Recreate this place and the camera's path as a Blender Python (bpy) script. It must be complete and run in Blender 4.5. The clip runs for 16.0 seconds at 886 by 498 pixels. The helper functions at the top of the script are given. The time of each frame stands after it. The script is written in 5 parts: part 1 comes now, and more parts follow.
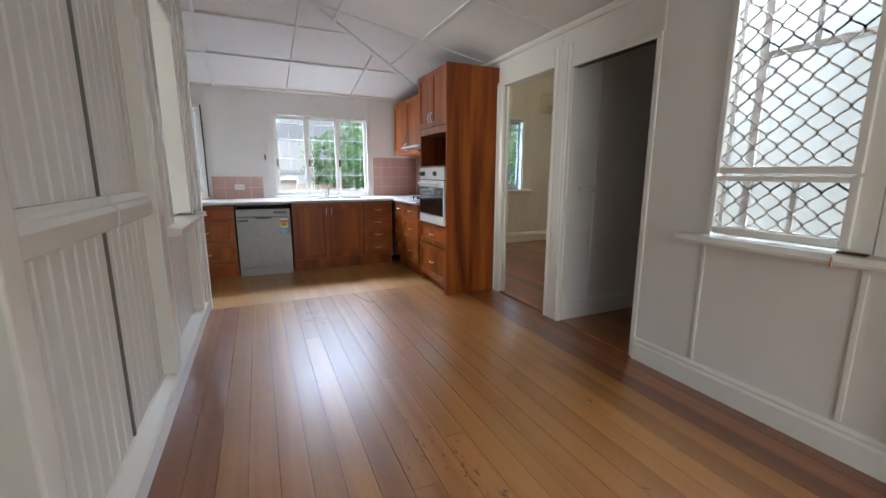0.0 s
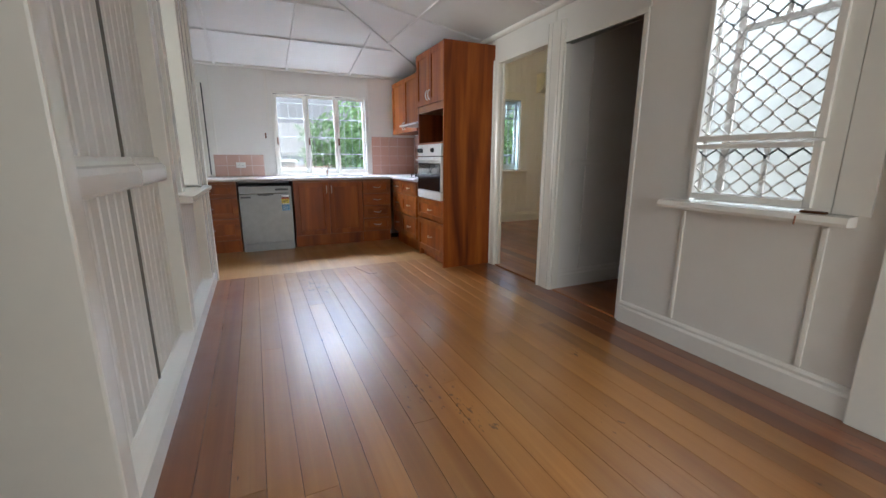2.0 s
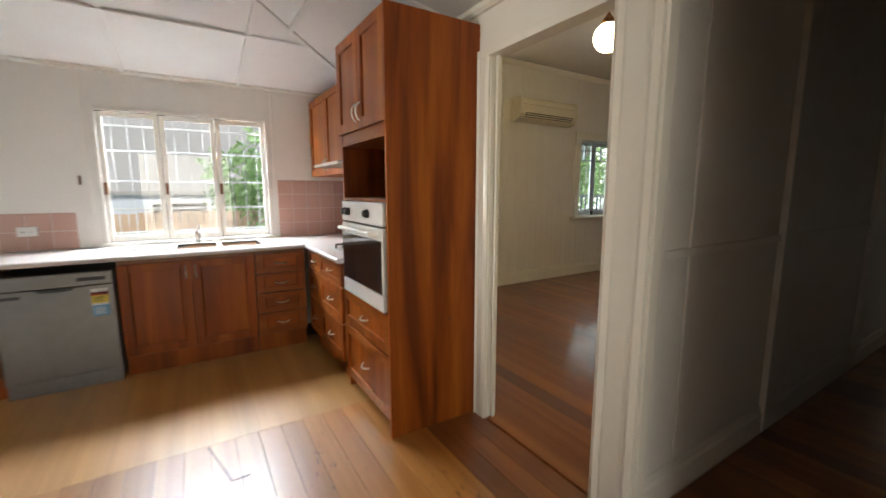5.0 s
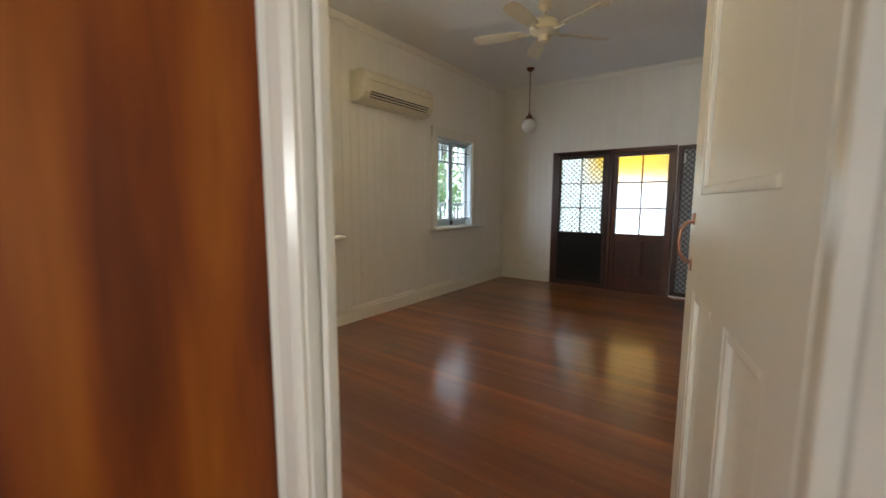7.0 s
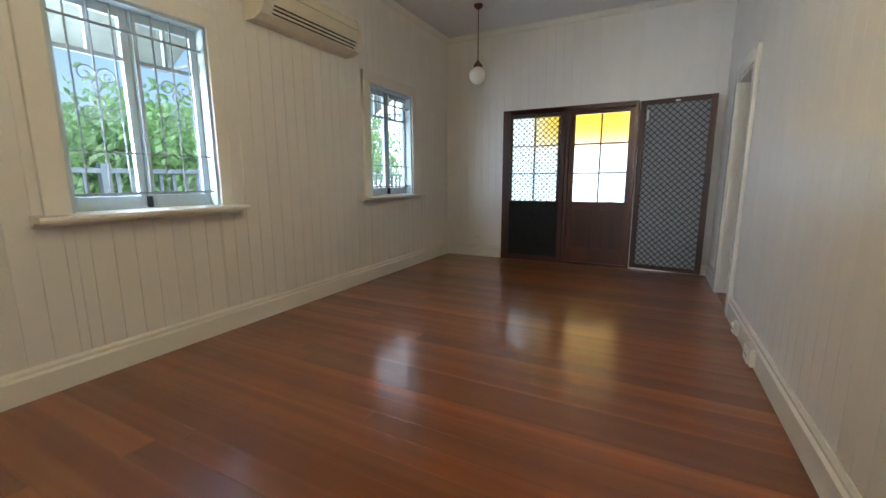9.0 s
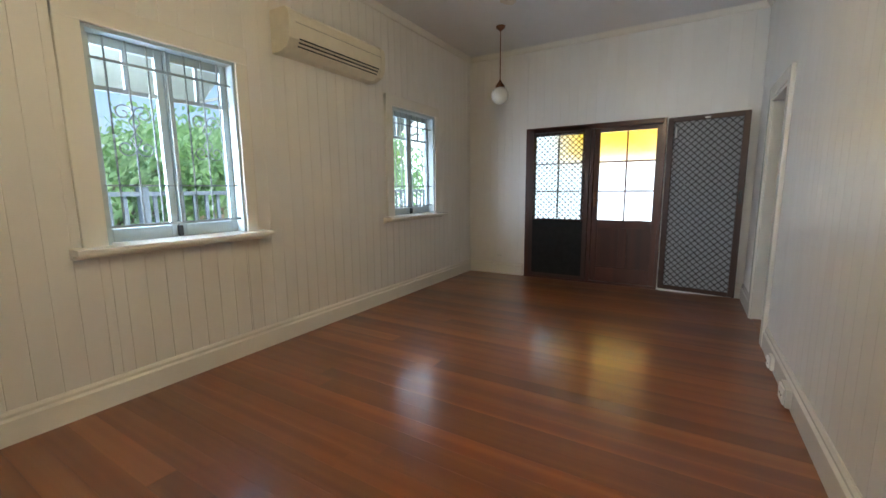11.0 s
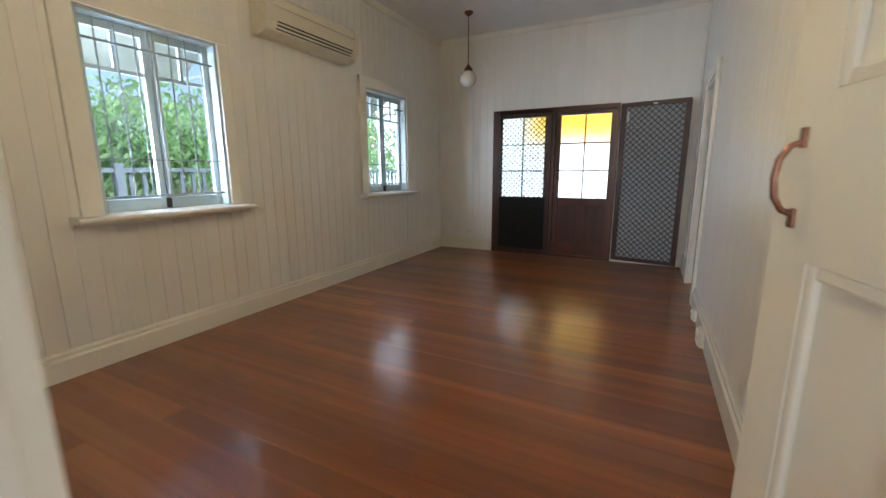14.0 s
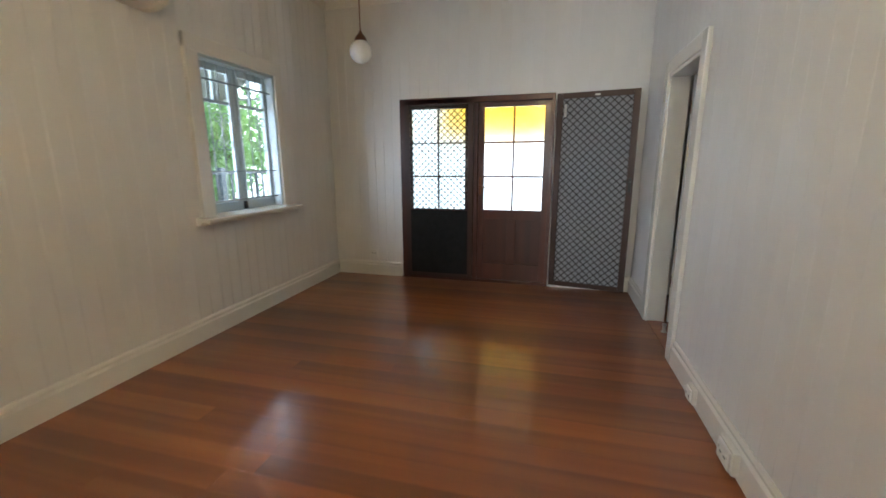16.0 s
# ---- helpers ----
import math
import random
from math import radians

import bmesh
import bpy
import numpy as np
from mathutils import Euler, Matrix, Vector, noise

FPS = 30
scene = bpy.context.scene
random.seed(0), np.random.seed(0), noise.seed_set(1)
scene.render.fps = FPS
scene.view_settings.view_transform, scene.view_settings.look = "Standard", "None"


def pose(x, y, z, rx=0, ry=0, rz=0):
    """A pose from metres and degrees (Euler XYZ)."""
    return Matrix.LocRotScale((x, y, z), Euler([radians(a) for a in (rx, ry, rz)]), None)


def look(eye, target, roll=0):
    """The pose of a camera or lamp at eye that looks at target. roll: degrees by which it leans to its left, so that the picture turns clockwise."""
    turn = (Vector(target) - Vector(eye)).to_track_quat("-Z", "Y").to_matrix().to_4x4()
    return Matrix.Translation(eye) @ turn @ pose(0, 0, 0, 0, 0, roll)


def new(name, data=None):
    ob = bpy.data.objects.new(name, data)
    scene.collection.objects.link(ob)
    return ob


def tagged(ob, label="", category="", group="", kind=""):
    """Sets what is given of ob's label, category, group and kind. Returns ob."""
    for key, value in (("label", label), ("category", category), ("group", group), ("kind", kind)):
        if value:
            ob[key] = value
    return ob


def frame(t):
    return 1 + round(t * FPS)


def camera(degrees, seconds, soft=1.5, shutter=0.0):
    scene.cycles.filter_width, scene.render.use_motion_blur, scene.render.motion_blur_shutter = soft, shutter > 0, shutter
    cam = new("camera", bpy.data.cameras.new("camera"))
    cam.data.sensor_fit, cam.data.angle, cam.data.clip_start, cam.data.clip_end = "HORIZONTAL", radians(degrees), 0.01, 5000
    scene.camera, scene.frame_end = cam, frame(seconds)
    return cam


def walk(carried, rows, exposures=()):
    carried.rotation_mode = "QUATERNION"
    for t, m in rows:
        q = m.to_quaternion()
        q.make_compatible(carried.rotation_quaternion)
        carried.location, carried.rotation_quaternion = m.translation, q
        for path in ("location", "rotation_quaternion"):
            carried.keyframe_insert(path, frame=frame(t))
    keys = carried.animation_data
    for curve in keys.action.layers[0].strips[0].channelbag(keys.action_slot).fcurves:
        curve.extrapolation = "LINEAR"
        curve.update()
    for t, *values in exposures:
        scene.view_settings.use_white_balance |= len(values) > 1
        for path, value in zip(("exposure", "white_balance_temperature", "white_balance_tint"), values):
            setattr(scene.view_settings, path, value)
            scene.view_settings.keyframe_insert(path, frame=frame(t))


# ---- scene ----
cam = camera(95.3, 16.0, 1.5, 0.5)
PATH = [
    (0, (0.307, 0.54, 1.224), (1.118, 2.331, 0.858), 0.1),
    (0.5, (0.27, 0.463, 1.189), (1.069, 2.257, 0.812), 0.1),
    (1, (0.252, 0.428, 1.13), (1.055, 2.219, 0.745), 0.2),
    (1.5, (0.235, 0.386, 1.129), (1.042, 2.168, 0.717), 0.1),
    (2, (0.244, 0.379, 1.134), (1.057, 2.153, 0.699), 0.1),
    (2.5, (0.279, 0.53, 1.182), (1.088, 2.305, 0.738), 0.2),
    (3, (0.385, 0.82, 1.253), (1.186, 2.599, 0.815), 0.1),
    (3.2, (0.438, 0.958, 1.296), (1.238, 2.74, 0.868), 0.1),
    (5.3, (1.288, 2.503, 1.376), (2.4, 4.145, 1.112), 0.4),
    (5.5, (1.39, 2.661, 1.396), (2.551, 4.269, 1.138), 0.8),
    (6, (1.614, 2.955, 1.372), (2.935, 4.439, 1.135), 0.6),
    (6.5, (1.836, 3.155, 1.33), (3.301, 4.498, 1.104), 0.5),
    (7, (2.079, 3.375, 1.295), (3.681, 4.549, 1.06), 0.2),
    (7.5, (2.301, 3.509, 1.244), (3.981, 4.565, 0.99), -0.0),
    (8, (2.494, 3.667, 1.226), (4.226, 4.627, 0.944), -0.0),
    (8.5, (2.645, 3.776, 1.175), (4.391, 4.697, 0.855), -0.1),
    (9, (2.753, 3.869, 1.12), (4.503, 4.777, 0.783), -0.2),
    (9.2, (2.818, 3.821, 1.126), (4.55, 4.759, 0.776), 0.1),
    (11.3, (2.789, 3.832, 1.251), (4.478, 4.867, 0.973), -0.5),
    (11.5, (2.747, 3.808, 1.248), (4.438, 4.843, 0.987), -0.2),
    (12, (2.669, 3.743, 1.252), (4.365, 4.777, 1.015), -0.1),
    (12.5, (2.596, 3.711, 1.23), (4.308, 4.716, 0.984), -0.2),
    (13, (2.479, 3.641, 1.213), (4.202, 4.616, 0.931), -0.2),
    (13.5, (2.412, 3.598, 1.201), (4.145, 4.541, 0.87), -0.2),
    (14, (2.508, 3.666, 1.205), (4.255, 4.561, 0.826), -0.2),
    (14.5, (2.74, 3.768, 1.254), (4.51, 4.607, 0.849), -0.3),
    (15, (3.05, 3.9, 1.259), (4.856, 4.648, 0.838), -0.2),
    (15.5, (3.43, 3.969, 1.321), (5.273, 4.621, 0.9), -0.3),
    (16, (3.809, 4.095, 1.336), (5.7, 4.601, 0.926), -0.2),
]
LIGHT_METER = [(0, 0.20, 5600, 9), (2, 0.22, 5600, 9), (3.2, 0.28, 5800, 9), (5.4, 0.32, 6600, 9), (6.5, 0.46, 6100, 9), (7.5, 0.60, 5750, 10), (9, 0.80, 5450, 9), (12, 0.84, 5550, 10), (15, 0.86, 5550, 10), (16, 0.98, 5600, 10)]
walk(cam, [(t, look(eye, target, roll)) for t, eye, target, roll in PATH], LIGHT_METER)

# ---- world, sun, lights ----
world = bpy.data.worlds.new("sky_world")
scene.world = world
world.use_nodes = True
wn = world.node_tree.nodes
sky = wn.new("ShaderNodeTexSky")
sky.sky_type, sky.sun_disc = "NISHITA", False
sky.sun_elevation, sky.sun_rotation = radians(48), radians(170)
sky.air_density, sky.dust_density = 1.0, 4.0
wn["Background"].inputs["Strength"].default_value = 0.15
world.node_tree.links.new(sky.outputs["Color"], wn["Background"].inputs["Color"])

sun_data = bpy.data.lights.new("sun", "SUN")
sun_data.energy, sun_data.angle, sun_data.color = 3.0, radians(0.6), (1.0, 0.94, 0.85)
sun = new("sun", sun_data)
sun.matrix_world = look((0, 0, 0), (-0.12, 0.66, -0.74))


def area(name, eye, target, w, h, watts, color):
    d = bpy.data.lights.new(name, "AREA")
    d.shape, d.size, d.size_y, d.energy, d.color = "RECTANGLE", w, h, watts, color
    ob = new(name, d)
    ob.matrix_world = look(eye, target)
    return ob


COOL = (0.86, 0.93, 1.0)
area("kitchen_window_sky", (1.16, 7.0, 2.40), (1.16, 4.4, 0.3), 1.7, 0.7, 430, COOL)
area("lounge_window_sky", (3.42, 7.20, 1.50), (4.9, 4.4, 0.3), 0.7, 0.9, 60, COOL)
area("far_window_sky", (6.07, 7.20, 1.50), (7.1, 4.4, 0.2), 0.7, 0.9, 22, COOL)
area("porch_window_sky", (3.15, 1.65, 2.62), (0.6, 1.9, 0.6), 0.6, 0.5, 50, COOL)
# unseen lamp added behind the dining space to brighten surfaces facing it
area("rear_door_sky", (1.10, -2.35, 1.35), (1.5, 3.0, 1.1), 2.1, 2.1, 46, (1.0, 0.95, 0.84))
# unseen lamp added to light the door wall through the internal window
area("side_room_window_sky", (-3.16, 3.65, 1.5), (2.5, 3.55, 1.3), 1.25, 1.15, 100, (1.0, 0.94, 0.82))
area("kitchen_side_sky", (-0.56, 6.98, 2.40), (1.9, 3.9, 0.9), 0.7, 0.6, 60, COOL)


# ---- mesh helpers ----
class Geo:
    """Collects vertices and faces of one mesh."""

    def __init__(self):
        self.v, self.f = [], []

    def add(self, verts, faces):
        n = len(self.v)
        self.v.extend([tuple(p) for p in verts])
        self.f.extend([tuple(i + n for i in q) for q in faces])
        return self

    def box(self, x0, x1, y0, y1, z0, z1):
        x0, x1, y0, y1, z0, z1 = min(x0, x1), max(x0, x1), min(y0, y1), max(y0, y1), min(z0, z1), max(z0, z1)
        v = [(x, y, z) for z in (z0, z1) for y in (y0, y1) for x in (x0, x1)]
        return self.add(v, [(0, 2, 3, 1), (4, 5, 7, 6), (0, 1, 5, 4), (2, 6, 7, 3), (0, 4, 6, 2), (1, 3, 7, 5)])

    def bev(self, x0, x1, y0, y1, z0, z1, b=0.004):
        """A box with all edges chamfered by b."""
        x0, x1, y0, y1, z0, z1 = min(x0, x1), max(x0, x1), min(y0, y1), max(y0, y1), min(z0, z1), max(z0, z1)
        b = min(b, (x1 - x0) * 0.45, (y1 - y0) * 0.45, (z1 - z0) * 0.45)
        bm = bmesh.new()
        bmesh.ops.create_cube(bm, size=1.0)
        for q in bm.verts:
            q.co = ((x0 + x1) / 2 + q.co.x * (x1 - x0), (y0 + y1) / 2 + q.co.y * (y1 - y0), (z0 + z1) / 2 + q.co.z * (z1 - z0))
        bmesh.ops.bevel(bm, geom=bm.edges[:], offset=b, segments=2, affect="EDGES", profile=0.6)
        bm.verts.index_update()
        self.add([q.co[:] for q in bm.verts], [[q.index for q in fc.verts] for fc in bm.faces])
        bm.free()
        return self

    def tube(self, pts, r, seg=8, closed=False):
        pts = [Vector(p) for p in pts]
        n, up, rings = len(pts), None, []
        for i, p in enumerate(pts):
            a = pts[i - 1] if i or closed else p
            b = pts[(i + 1) % n] if i < n - 1 or closed else p
            d = (b - a).normalized()
            if up is None:
                up = d.orthogonal().normalized()
            side = d.cross(up).normalized()
            up = side.cross(d).normalized()
            rr = r[i] if isinstance(r, (list, tuple)) else r
            rings.append([p + rr * (math.cos(u) * side + math.sin(u) * up) for u in [2 * math.pi * k / seg for k in range(seg)]])
        faces = []
        for i in range(n if closed else n - 1):
            for k in range(seg):
                j = (i + 1) % n
                faces.append((i * seg + k, i * seg + (k + 1) % seg, j * seg + (k + 1) % seg, j * seg + k))
        if not closed:
            faces += [tuple(range(seg))[::-1], tuple((n - 1) * seg + k for k in range(seg))]
        return self.add([p for ring in rings for p in ring], faces)

    def lathe(self, profile, centre=(0, 0, 0), seg=24, axis="z"):
        """A turned shape; profile holds (radius, height) from one end to the other."""
        v = []
        for r, h in profile:
            for k in range(seg):
                u = 2 * math.pi * k / seg
                p = (r * math.cos(u), r * math.sin(u), h)
                if axis == "x":
                    p = (p[2], p[0], p[1])
                elif axis == "y":
                    p = (p[1], p[2], p[0])
                v.append((p[0] + centre[0], p[1] + centre[1], p[2] + centre[2]))
        f = [(i * seg + k, i * seg + (k + 1) % seg, (i + 1) * seg + (k + 1) % seg, (i + 1) * seg + k) for i in range(len(profile) - 1) for k in range(seg)]
        f += [tuple(range(seg))[::-1], tuple((len(profile) - 1) * seg + k for k in range(seg))]
        return self.add(v, f)

    def ball(self, c, r, seg=24, rings=14, squash=1.0):
        prof = [(max(1e-4, r * math.sin(math.pi * i / rings)), -r * squash * math.cos(math.pi * i / rings)) for i in range(rings + 1)]
        return self.lathe(prof, c, seg)

    def prism(self, outline, axis, a, b):
        """An outline of (u, v) drawn out along an axis from a to b; u, v are the other two axes in order."""
        n = len(outline)

        def place(u, v, w):
            return (w, u, v) if axis == "x" else (u, w, v) if axis == "y" else (u, v, w)
        v = [place(p[0], p[1], a) for p in outline] + [place(p[0], p[1], b) for p in outline]
        return self.add(v, [tuple(range(n))[::-1], tuple(range(n, 2 * n))] + [(i, (i + 1) % n, n + (i + 1) % n, n + i) for i in range(n)])

    def mesh(self, name):
        m = bpy.data.meshes.new(name)
        m.from_pydata(self.v, [], self.f)
        bm = bmesh.new()
        bm.from_mesh(m)
        bmesh.ops.recalc_face_normals(bm, faces=bm.faces[:])
        bm.to_mesh(m)
        bm.free()
        return m


def smooth(m, degrees=40):
    m.polygons.foreach_set("use_smooth", [True] * len(m.polygons))
    m.set_sharp_from_angle(angle=radians(degrees))


def part(name, geo, material, parent=None, label="", soft=False, at=None):
    m = geo if isinstance(geo, bpy.types.Mesh) else geo.mesh(name)
    if soft:
        smooth(m)
    if not m.materials:
        m.materials.append(material)
    ob = new(name, m)
    if parent:
        ob.parent = parent
    if at is not None:
        ob.matrix_basis = at
    if label:
        tagged(ob, label)
    return ob


def thing(name, label, category, group="", at=None, kind=""):
    ob = new(name)
    ob.empty_display_size = 0.1
    if at is not None:
        ob.matrix_basis = at
    return tagged(ob, label, category, group, kind)


# ---- materials ----
def nodes_of(name):
    m = bpy.data.materials.new(name)
    m.use_nodes = True
    nt = m.node_tree
    return m, nt, nt.nodes["Principled BSDF"]


def coords(nt, scale=(1, 1, 1), shift=7.0):
    """Object coordinates, shifted per object so that alike pieces differ."""
    tc, info = nt.nodes.new("ShaderNodeTexCoord"), nt.nodes.new("ShaderNodeObjectInfo")
    mul, add = nt.nodes.new("ShaderNodeMath"), nt.nodes.new("ShaderNodeVectorMath")
    mul.operation, mul.inputs[1].default_value = "MULTIPLY", shift
    mp = nt.nodes.new("ShaderNodeMapping")
    mp.inputs["Scale"].default_value = scale
    nt.links.new(info.outputs["Random"], mul.inputs[0])
    nt.links.new(tc.outputs["Object"], add.inputs[0])
    nt.links.new(mul.outputs[0], add.inputs[1])
    nt.links.new(add.outputs[0], mp.inputs["Vector"])
    return mp.outputs[0], info.outputs["Random"]


def place_coords(nt, scale=(1, 1, 1)):
    """Coordinates of the whole place, so that wear runs on across pieces."""
    g, mp = nt.nodes.new("ShaderNodeNewGeometry"), nt.nodes.new("ShaderNodeMapping")
    mp.inputs["Scale"].default_value = scale
    nt.links.new(g.outputs["Position"], mp.inputs["Vector"])
    return mp.outputs[0]


def noise_tex(nt, vec, scale, detail=4.0, rough=0.55, distort=0.0):
    n = nt.nodes.new("ShaderNodeTexNoise")
    n.inputs["Scale"].default_value, n.inputs["Detail"].default_value = scale, detail
    n.inputs["Roughness"].default_value, n.inputs["Distortion"].default_value = rough, distort
    nt.links.new(vec, n.inputs["Vector"])
    return n.outputs["Fac"]


def ramp(nt, fac, stops):
    r = nt.nodes.new("ShaderNodeValToRGB")
    while len(r.color_ramp.elements) < len(stops):
        r.color_ramp.elements.new(0.5)
    for e, (p, c) in zip(r.color_ramp.elements, stops):
        e.position, e.color = p, (*c, 1)
    nt.links.new(fac, r.inputs[0])
    return r.outputs[0]


def mix(nt, a, b, fac, kind="MIX"):
    n = nt.nodes.new("ShaderNodeMix")
    n.data_type, n.blend_type = "RGBA", kind
    for sock, val in ((n.inputs[6], a), (n.inputs[7], b), (n.inputs[0], fac)):
        if isinstance(val, bpy.types.NodeSocket):
            nt.links.new(val, sock)
        else:
            sock.default_value = (*val, 1) if isinstance(val, tuple) else val
    return n.outputs[2]


def remap(nt, fac, lo, hi):
    n = nt.nodes.new("ShaderNodeMapRange")
    n.inputs["To Min"].default_value, n.inputs["To Max"].default_value = lo, hi
    n.inputs["From Min"].default_value, n.inputs["From Max"].default_value = 0.3, 0.7
    nt.links.new(fac, n.inputs["Value"])
    return n.outputs[0]


def bump(nt, bsdf, fac, strength, dist=0.002):
    b = nt.nodes.new("ShaderNodeBump")
    b.inputs["Strength"].default_value, b.inputs["Distance"].default_value = strength, dist
    nt.links.new(fac, b.inputs["Height"])
    nt.links.new(b.outputs[0], bsdf.inputs["Normal"])


def painted(name, color, rough=0.45, grime=0.06, relief=0.12, grain=60.0):
    m, nt, b = nodes_of(name)
    vec, rnd = coords(nt)
    big, fine = noise_tex(nt, vec, 1.7, 6, 0.65), noise_tex(nt, vec, grain, 3)
    dark = tuple(c * (1 - grime * 2.2) * (1.0, 0.985, 0.95)[i] for i, c in enumerate(color))
    col = ramp(nt, big, [(0.15, dark), (0.85, color)])
    nt.links.new(mix(nt, col, tuple(c * 0.93 for c in color), remap(nt, fine, 0.0, 0.45)), b.inputs["Base Color"])
    nt.links.new(remap(nt, big, rough + 0.04, rough - 0.03), b.inputs["Roughness"])
    bump(nt, b, fine, relief)
    return m


def timber(name, dark, mid, light, axis="y", rough=0.3, grain=1.0, vary=0.5, coat=0.0, scuff=0.0, marks=0.0, stretch=0.6, pores=0.35, coat_rough=0.14, level=0.5, swirl=0.25):
    """Varnished or plain wood with its grain along one axis."""
    m, nt, b = nodes_of(name)
    s = {"x": (stretch, 9, 9), "y": (9, stretch, 9), "z": (9, 9, stretch)}[axis]
    vec, rnd = coords(nt, s, 13.0)
    g1 = noise_tex(nt, vec, 1.6 * grain, 4, 0.5, swirl)
    g2 = noise_tex(nt, vec, 9.0 * grain, 4, 0.6)
    col = ramp(nt, g1, [(0.28, dark), (0.5, mid), (0.74, light)])
    col = mix(nt, col, dark, remap(nt, g2, 0.0, pores))
    if marks:
        v3 = place_coords(nt, (1, 0.35, 1))
        spot = noise_tex(nt, v3, 38.0, 3, 0.6)
        where = noise_tex(nt, v3, 2.2, 2, 0.5)
        both = nt.nodes.new("ShaderNodeMath")
        both.operation = "MULTIPLY"
        nt.links.new(spot, both.inputs[0])
        nt.links.new(where, both.inputs[1])
        fleck = nt.nodes.new("ShaderNodeMapRange")
        fleck.inputs["From Min"].default_value, fleck.inputs["From Max"].default_value = 0.385, 0.42
        fleck.inputs["To Max"].default_value = marks
        nt.links.new(both.outputs[0], fleck.inputs["Value"])
        col = mix(nt, col, (0.03, 0.012, 0.006), fleck.outputs[0])
    tone = nt.nodes.new("ShaderNodeMapRange")
    tone.inputs["To Min"].default_value, tone.inputs["To Max"].default_value = 1 - vary, 1 + vary * 0.55
    nt.links.new(rnd, tone.inputs["Value"])
    vm = nt.nodes.new("ShaderNodeVectorMath")
    vm.operation = "SCALE"
    nt.links.new(col, vm.inputs[0])
    nt.links.new(tone.outputs[0], vm.inputs["Scale"])
    nt.links.new(vm.outputs[0], b.inputs["Base Color"])
    v2 = place_coords(nt)
    worn = noise_tex(nt, v2, 2.3, 4, 0.65)
    nt.links.new(remap(nt, worn, rough - 0.05 - scuff, rough + 0.07 + scuff), b.inputs["Roughness"])
    b.inputs["Coat Weight"].default_value, b.inputs["Coat Roughness"].default_value = coat, coat_rough
    b.inputs["Specular IOR Level"].default_value = level
    bump(nt, b, g2, 0.06, 0.001)
    return m


def plain(name, color, rough=0.4, metal=0.0, relief=0.0):
    m, nt, b = nodes_of(name)
    vec, rnd = coords(nt)
    n = noise_tex(nt, vec, 14.0, 4)
    nt.links.new(mix(nt, color, tuple(c * 0.82 for c in color), remap(nt, n, 0.0, 0.5)), b.inputs["Base Color"])
    nt.links.new(remap(nt, n, rough - 0.04, rough + 0.06), b.inputs["Roughness"])
    b.inputs["Metallic"].default_value = metal
    if relief:
        bump(nt, b, n, relief)
    return m


def glass(name, rough=0.0, color=(1, 1, 1)):
    m, nt, b = nodes_of(name)
    b.inputs["Base Color"].default_value = (*color, 1)
    b.inputs["Transmission Weight"].default_value, b.inputs["Roughness"].default_value = 1.0, rough
    b.inputs["IOR"].default_value = 1.45
    if rough > 0.05:
        vec, _ = coords(nt)
        bump(nt, b, noise_tex(nt, vec, 90.0, 2), 0.25, 0.002)
    return m


WALL = painted("cream_wall_paint", (0.78, 0.765, 0.72), 0.5)
GLOSS = painted("cream_gloss_paint", (0.80, 0.785, 0.73), 0.215, 0.015, 0.03, 25)
CEIL = painted("white_ceiling_paint", (0.80, 0.80, 0.79), 0.7, 0.04)
LOUNGE_WALL = painted("white_board_paint", (0.80, 0.79, 0.765), 0.42)
HALL_WALL = painted("white_hall_paint", (0.80, 0.79, 0.76), 0.45)
SASH = painted("pale_sash_paint", (0.46, 0.54, 0.56), 0.35, 0.05)
FLOOR_A = timber("varnished_pine_floor", (0.27, 0.105, 0.020), (0.35, 0.150, 0.032), (0.43, 0.20, 0.048), "y", 0.36, 0.8, 0.26, 1.0, 0.02, 0.7, 0.2, 0.38, 0.175)
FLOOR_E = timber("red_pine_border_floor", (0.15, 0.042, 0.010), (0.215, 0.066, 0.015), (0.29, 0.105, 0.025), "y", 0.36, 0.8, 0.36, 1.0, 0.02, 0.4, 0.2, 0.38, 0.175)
FLOOR_K = timber("honey_pine_floor", (0.31, 0.150, 0.036), (0.38, 0.192, 0.050), (0.45, 0.245, 0.070), "y", 0.38, 0.8, 0.08, 0.5, 0.02, 0.0, 0.2, 0.12, 0.2)
FLOOR_L = timber("red_hardwood_floor", (0.17, 0.046, 0.008), (0.24, 0.072, 0.013), (0.33, 0.118, 0.024), "y", 0.37, 0.7, 0.38, 0.75, 0.0, 0.0, 0.16, 0.2, 0.16)
# colour carries the shadow inside the open wall joint
JOINT = plain("shadowed_joint", (0.14, 0.13, 0.11), 0.7)
GAP = plain("dark_joint", (0.02, 0.012, 0.008), 0.8)
CHERRY = timber("cherry_veneer", (0.13, 0.026, 0.003), (0.30, 0.072, 0.006), (0.46, 0.14, 0.014), "z", 0.38, 0.45, 0.10, 0.0, level=0.28)
FLAME = timber("flame_cherry_veneer", (0.060, 0.010, 0.003), (0.25, 0.056, 0.006), (0.43, 0.13, 0.012), "z", 0.42, 0.5, 0.0, 0.0, 0.0, 0.0, 0.8, 0.20, level=0.28, swirl=0.55)
BAR_PAINT = painted("grey_bar_paint", (0.42, 0.44, 0.44), 0.5)
CHERRY_H = timber("cherry_rail", (0.17, 0.038, 0.005), (0.29, 0.076, 0.010), (0.40, 0.135, 0.022), "y", 0.34, 0.7, 0.2, 0.0, level=0.28)
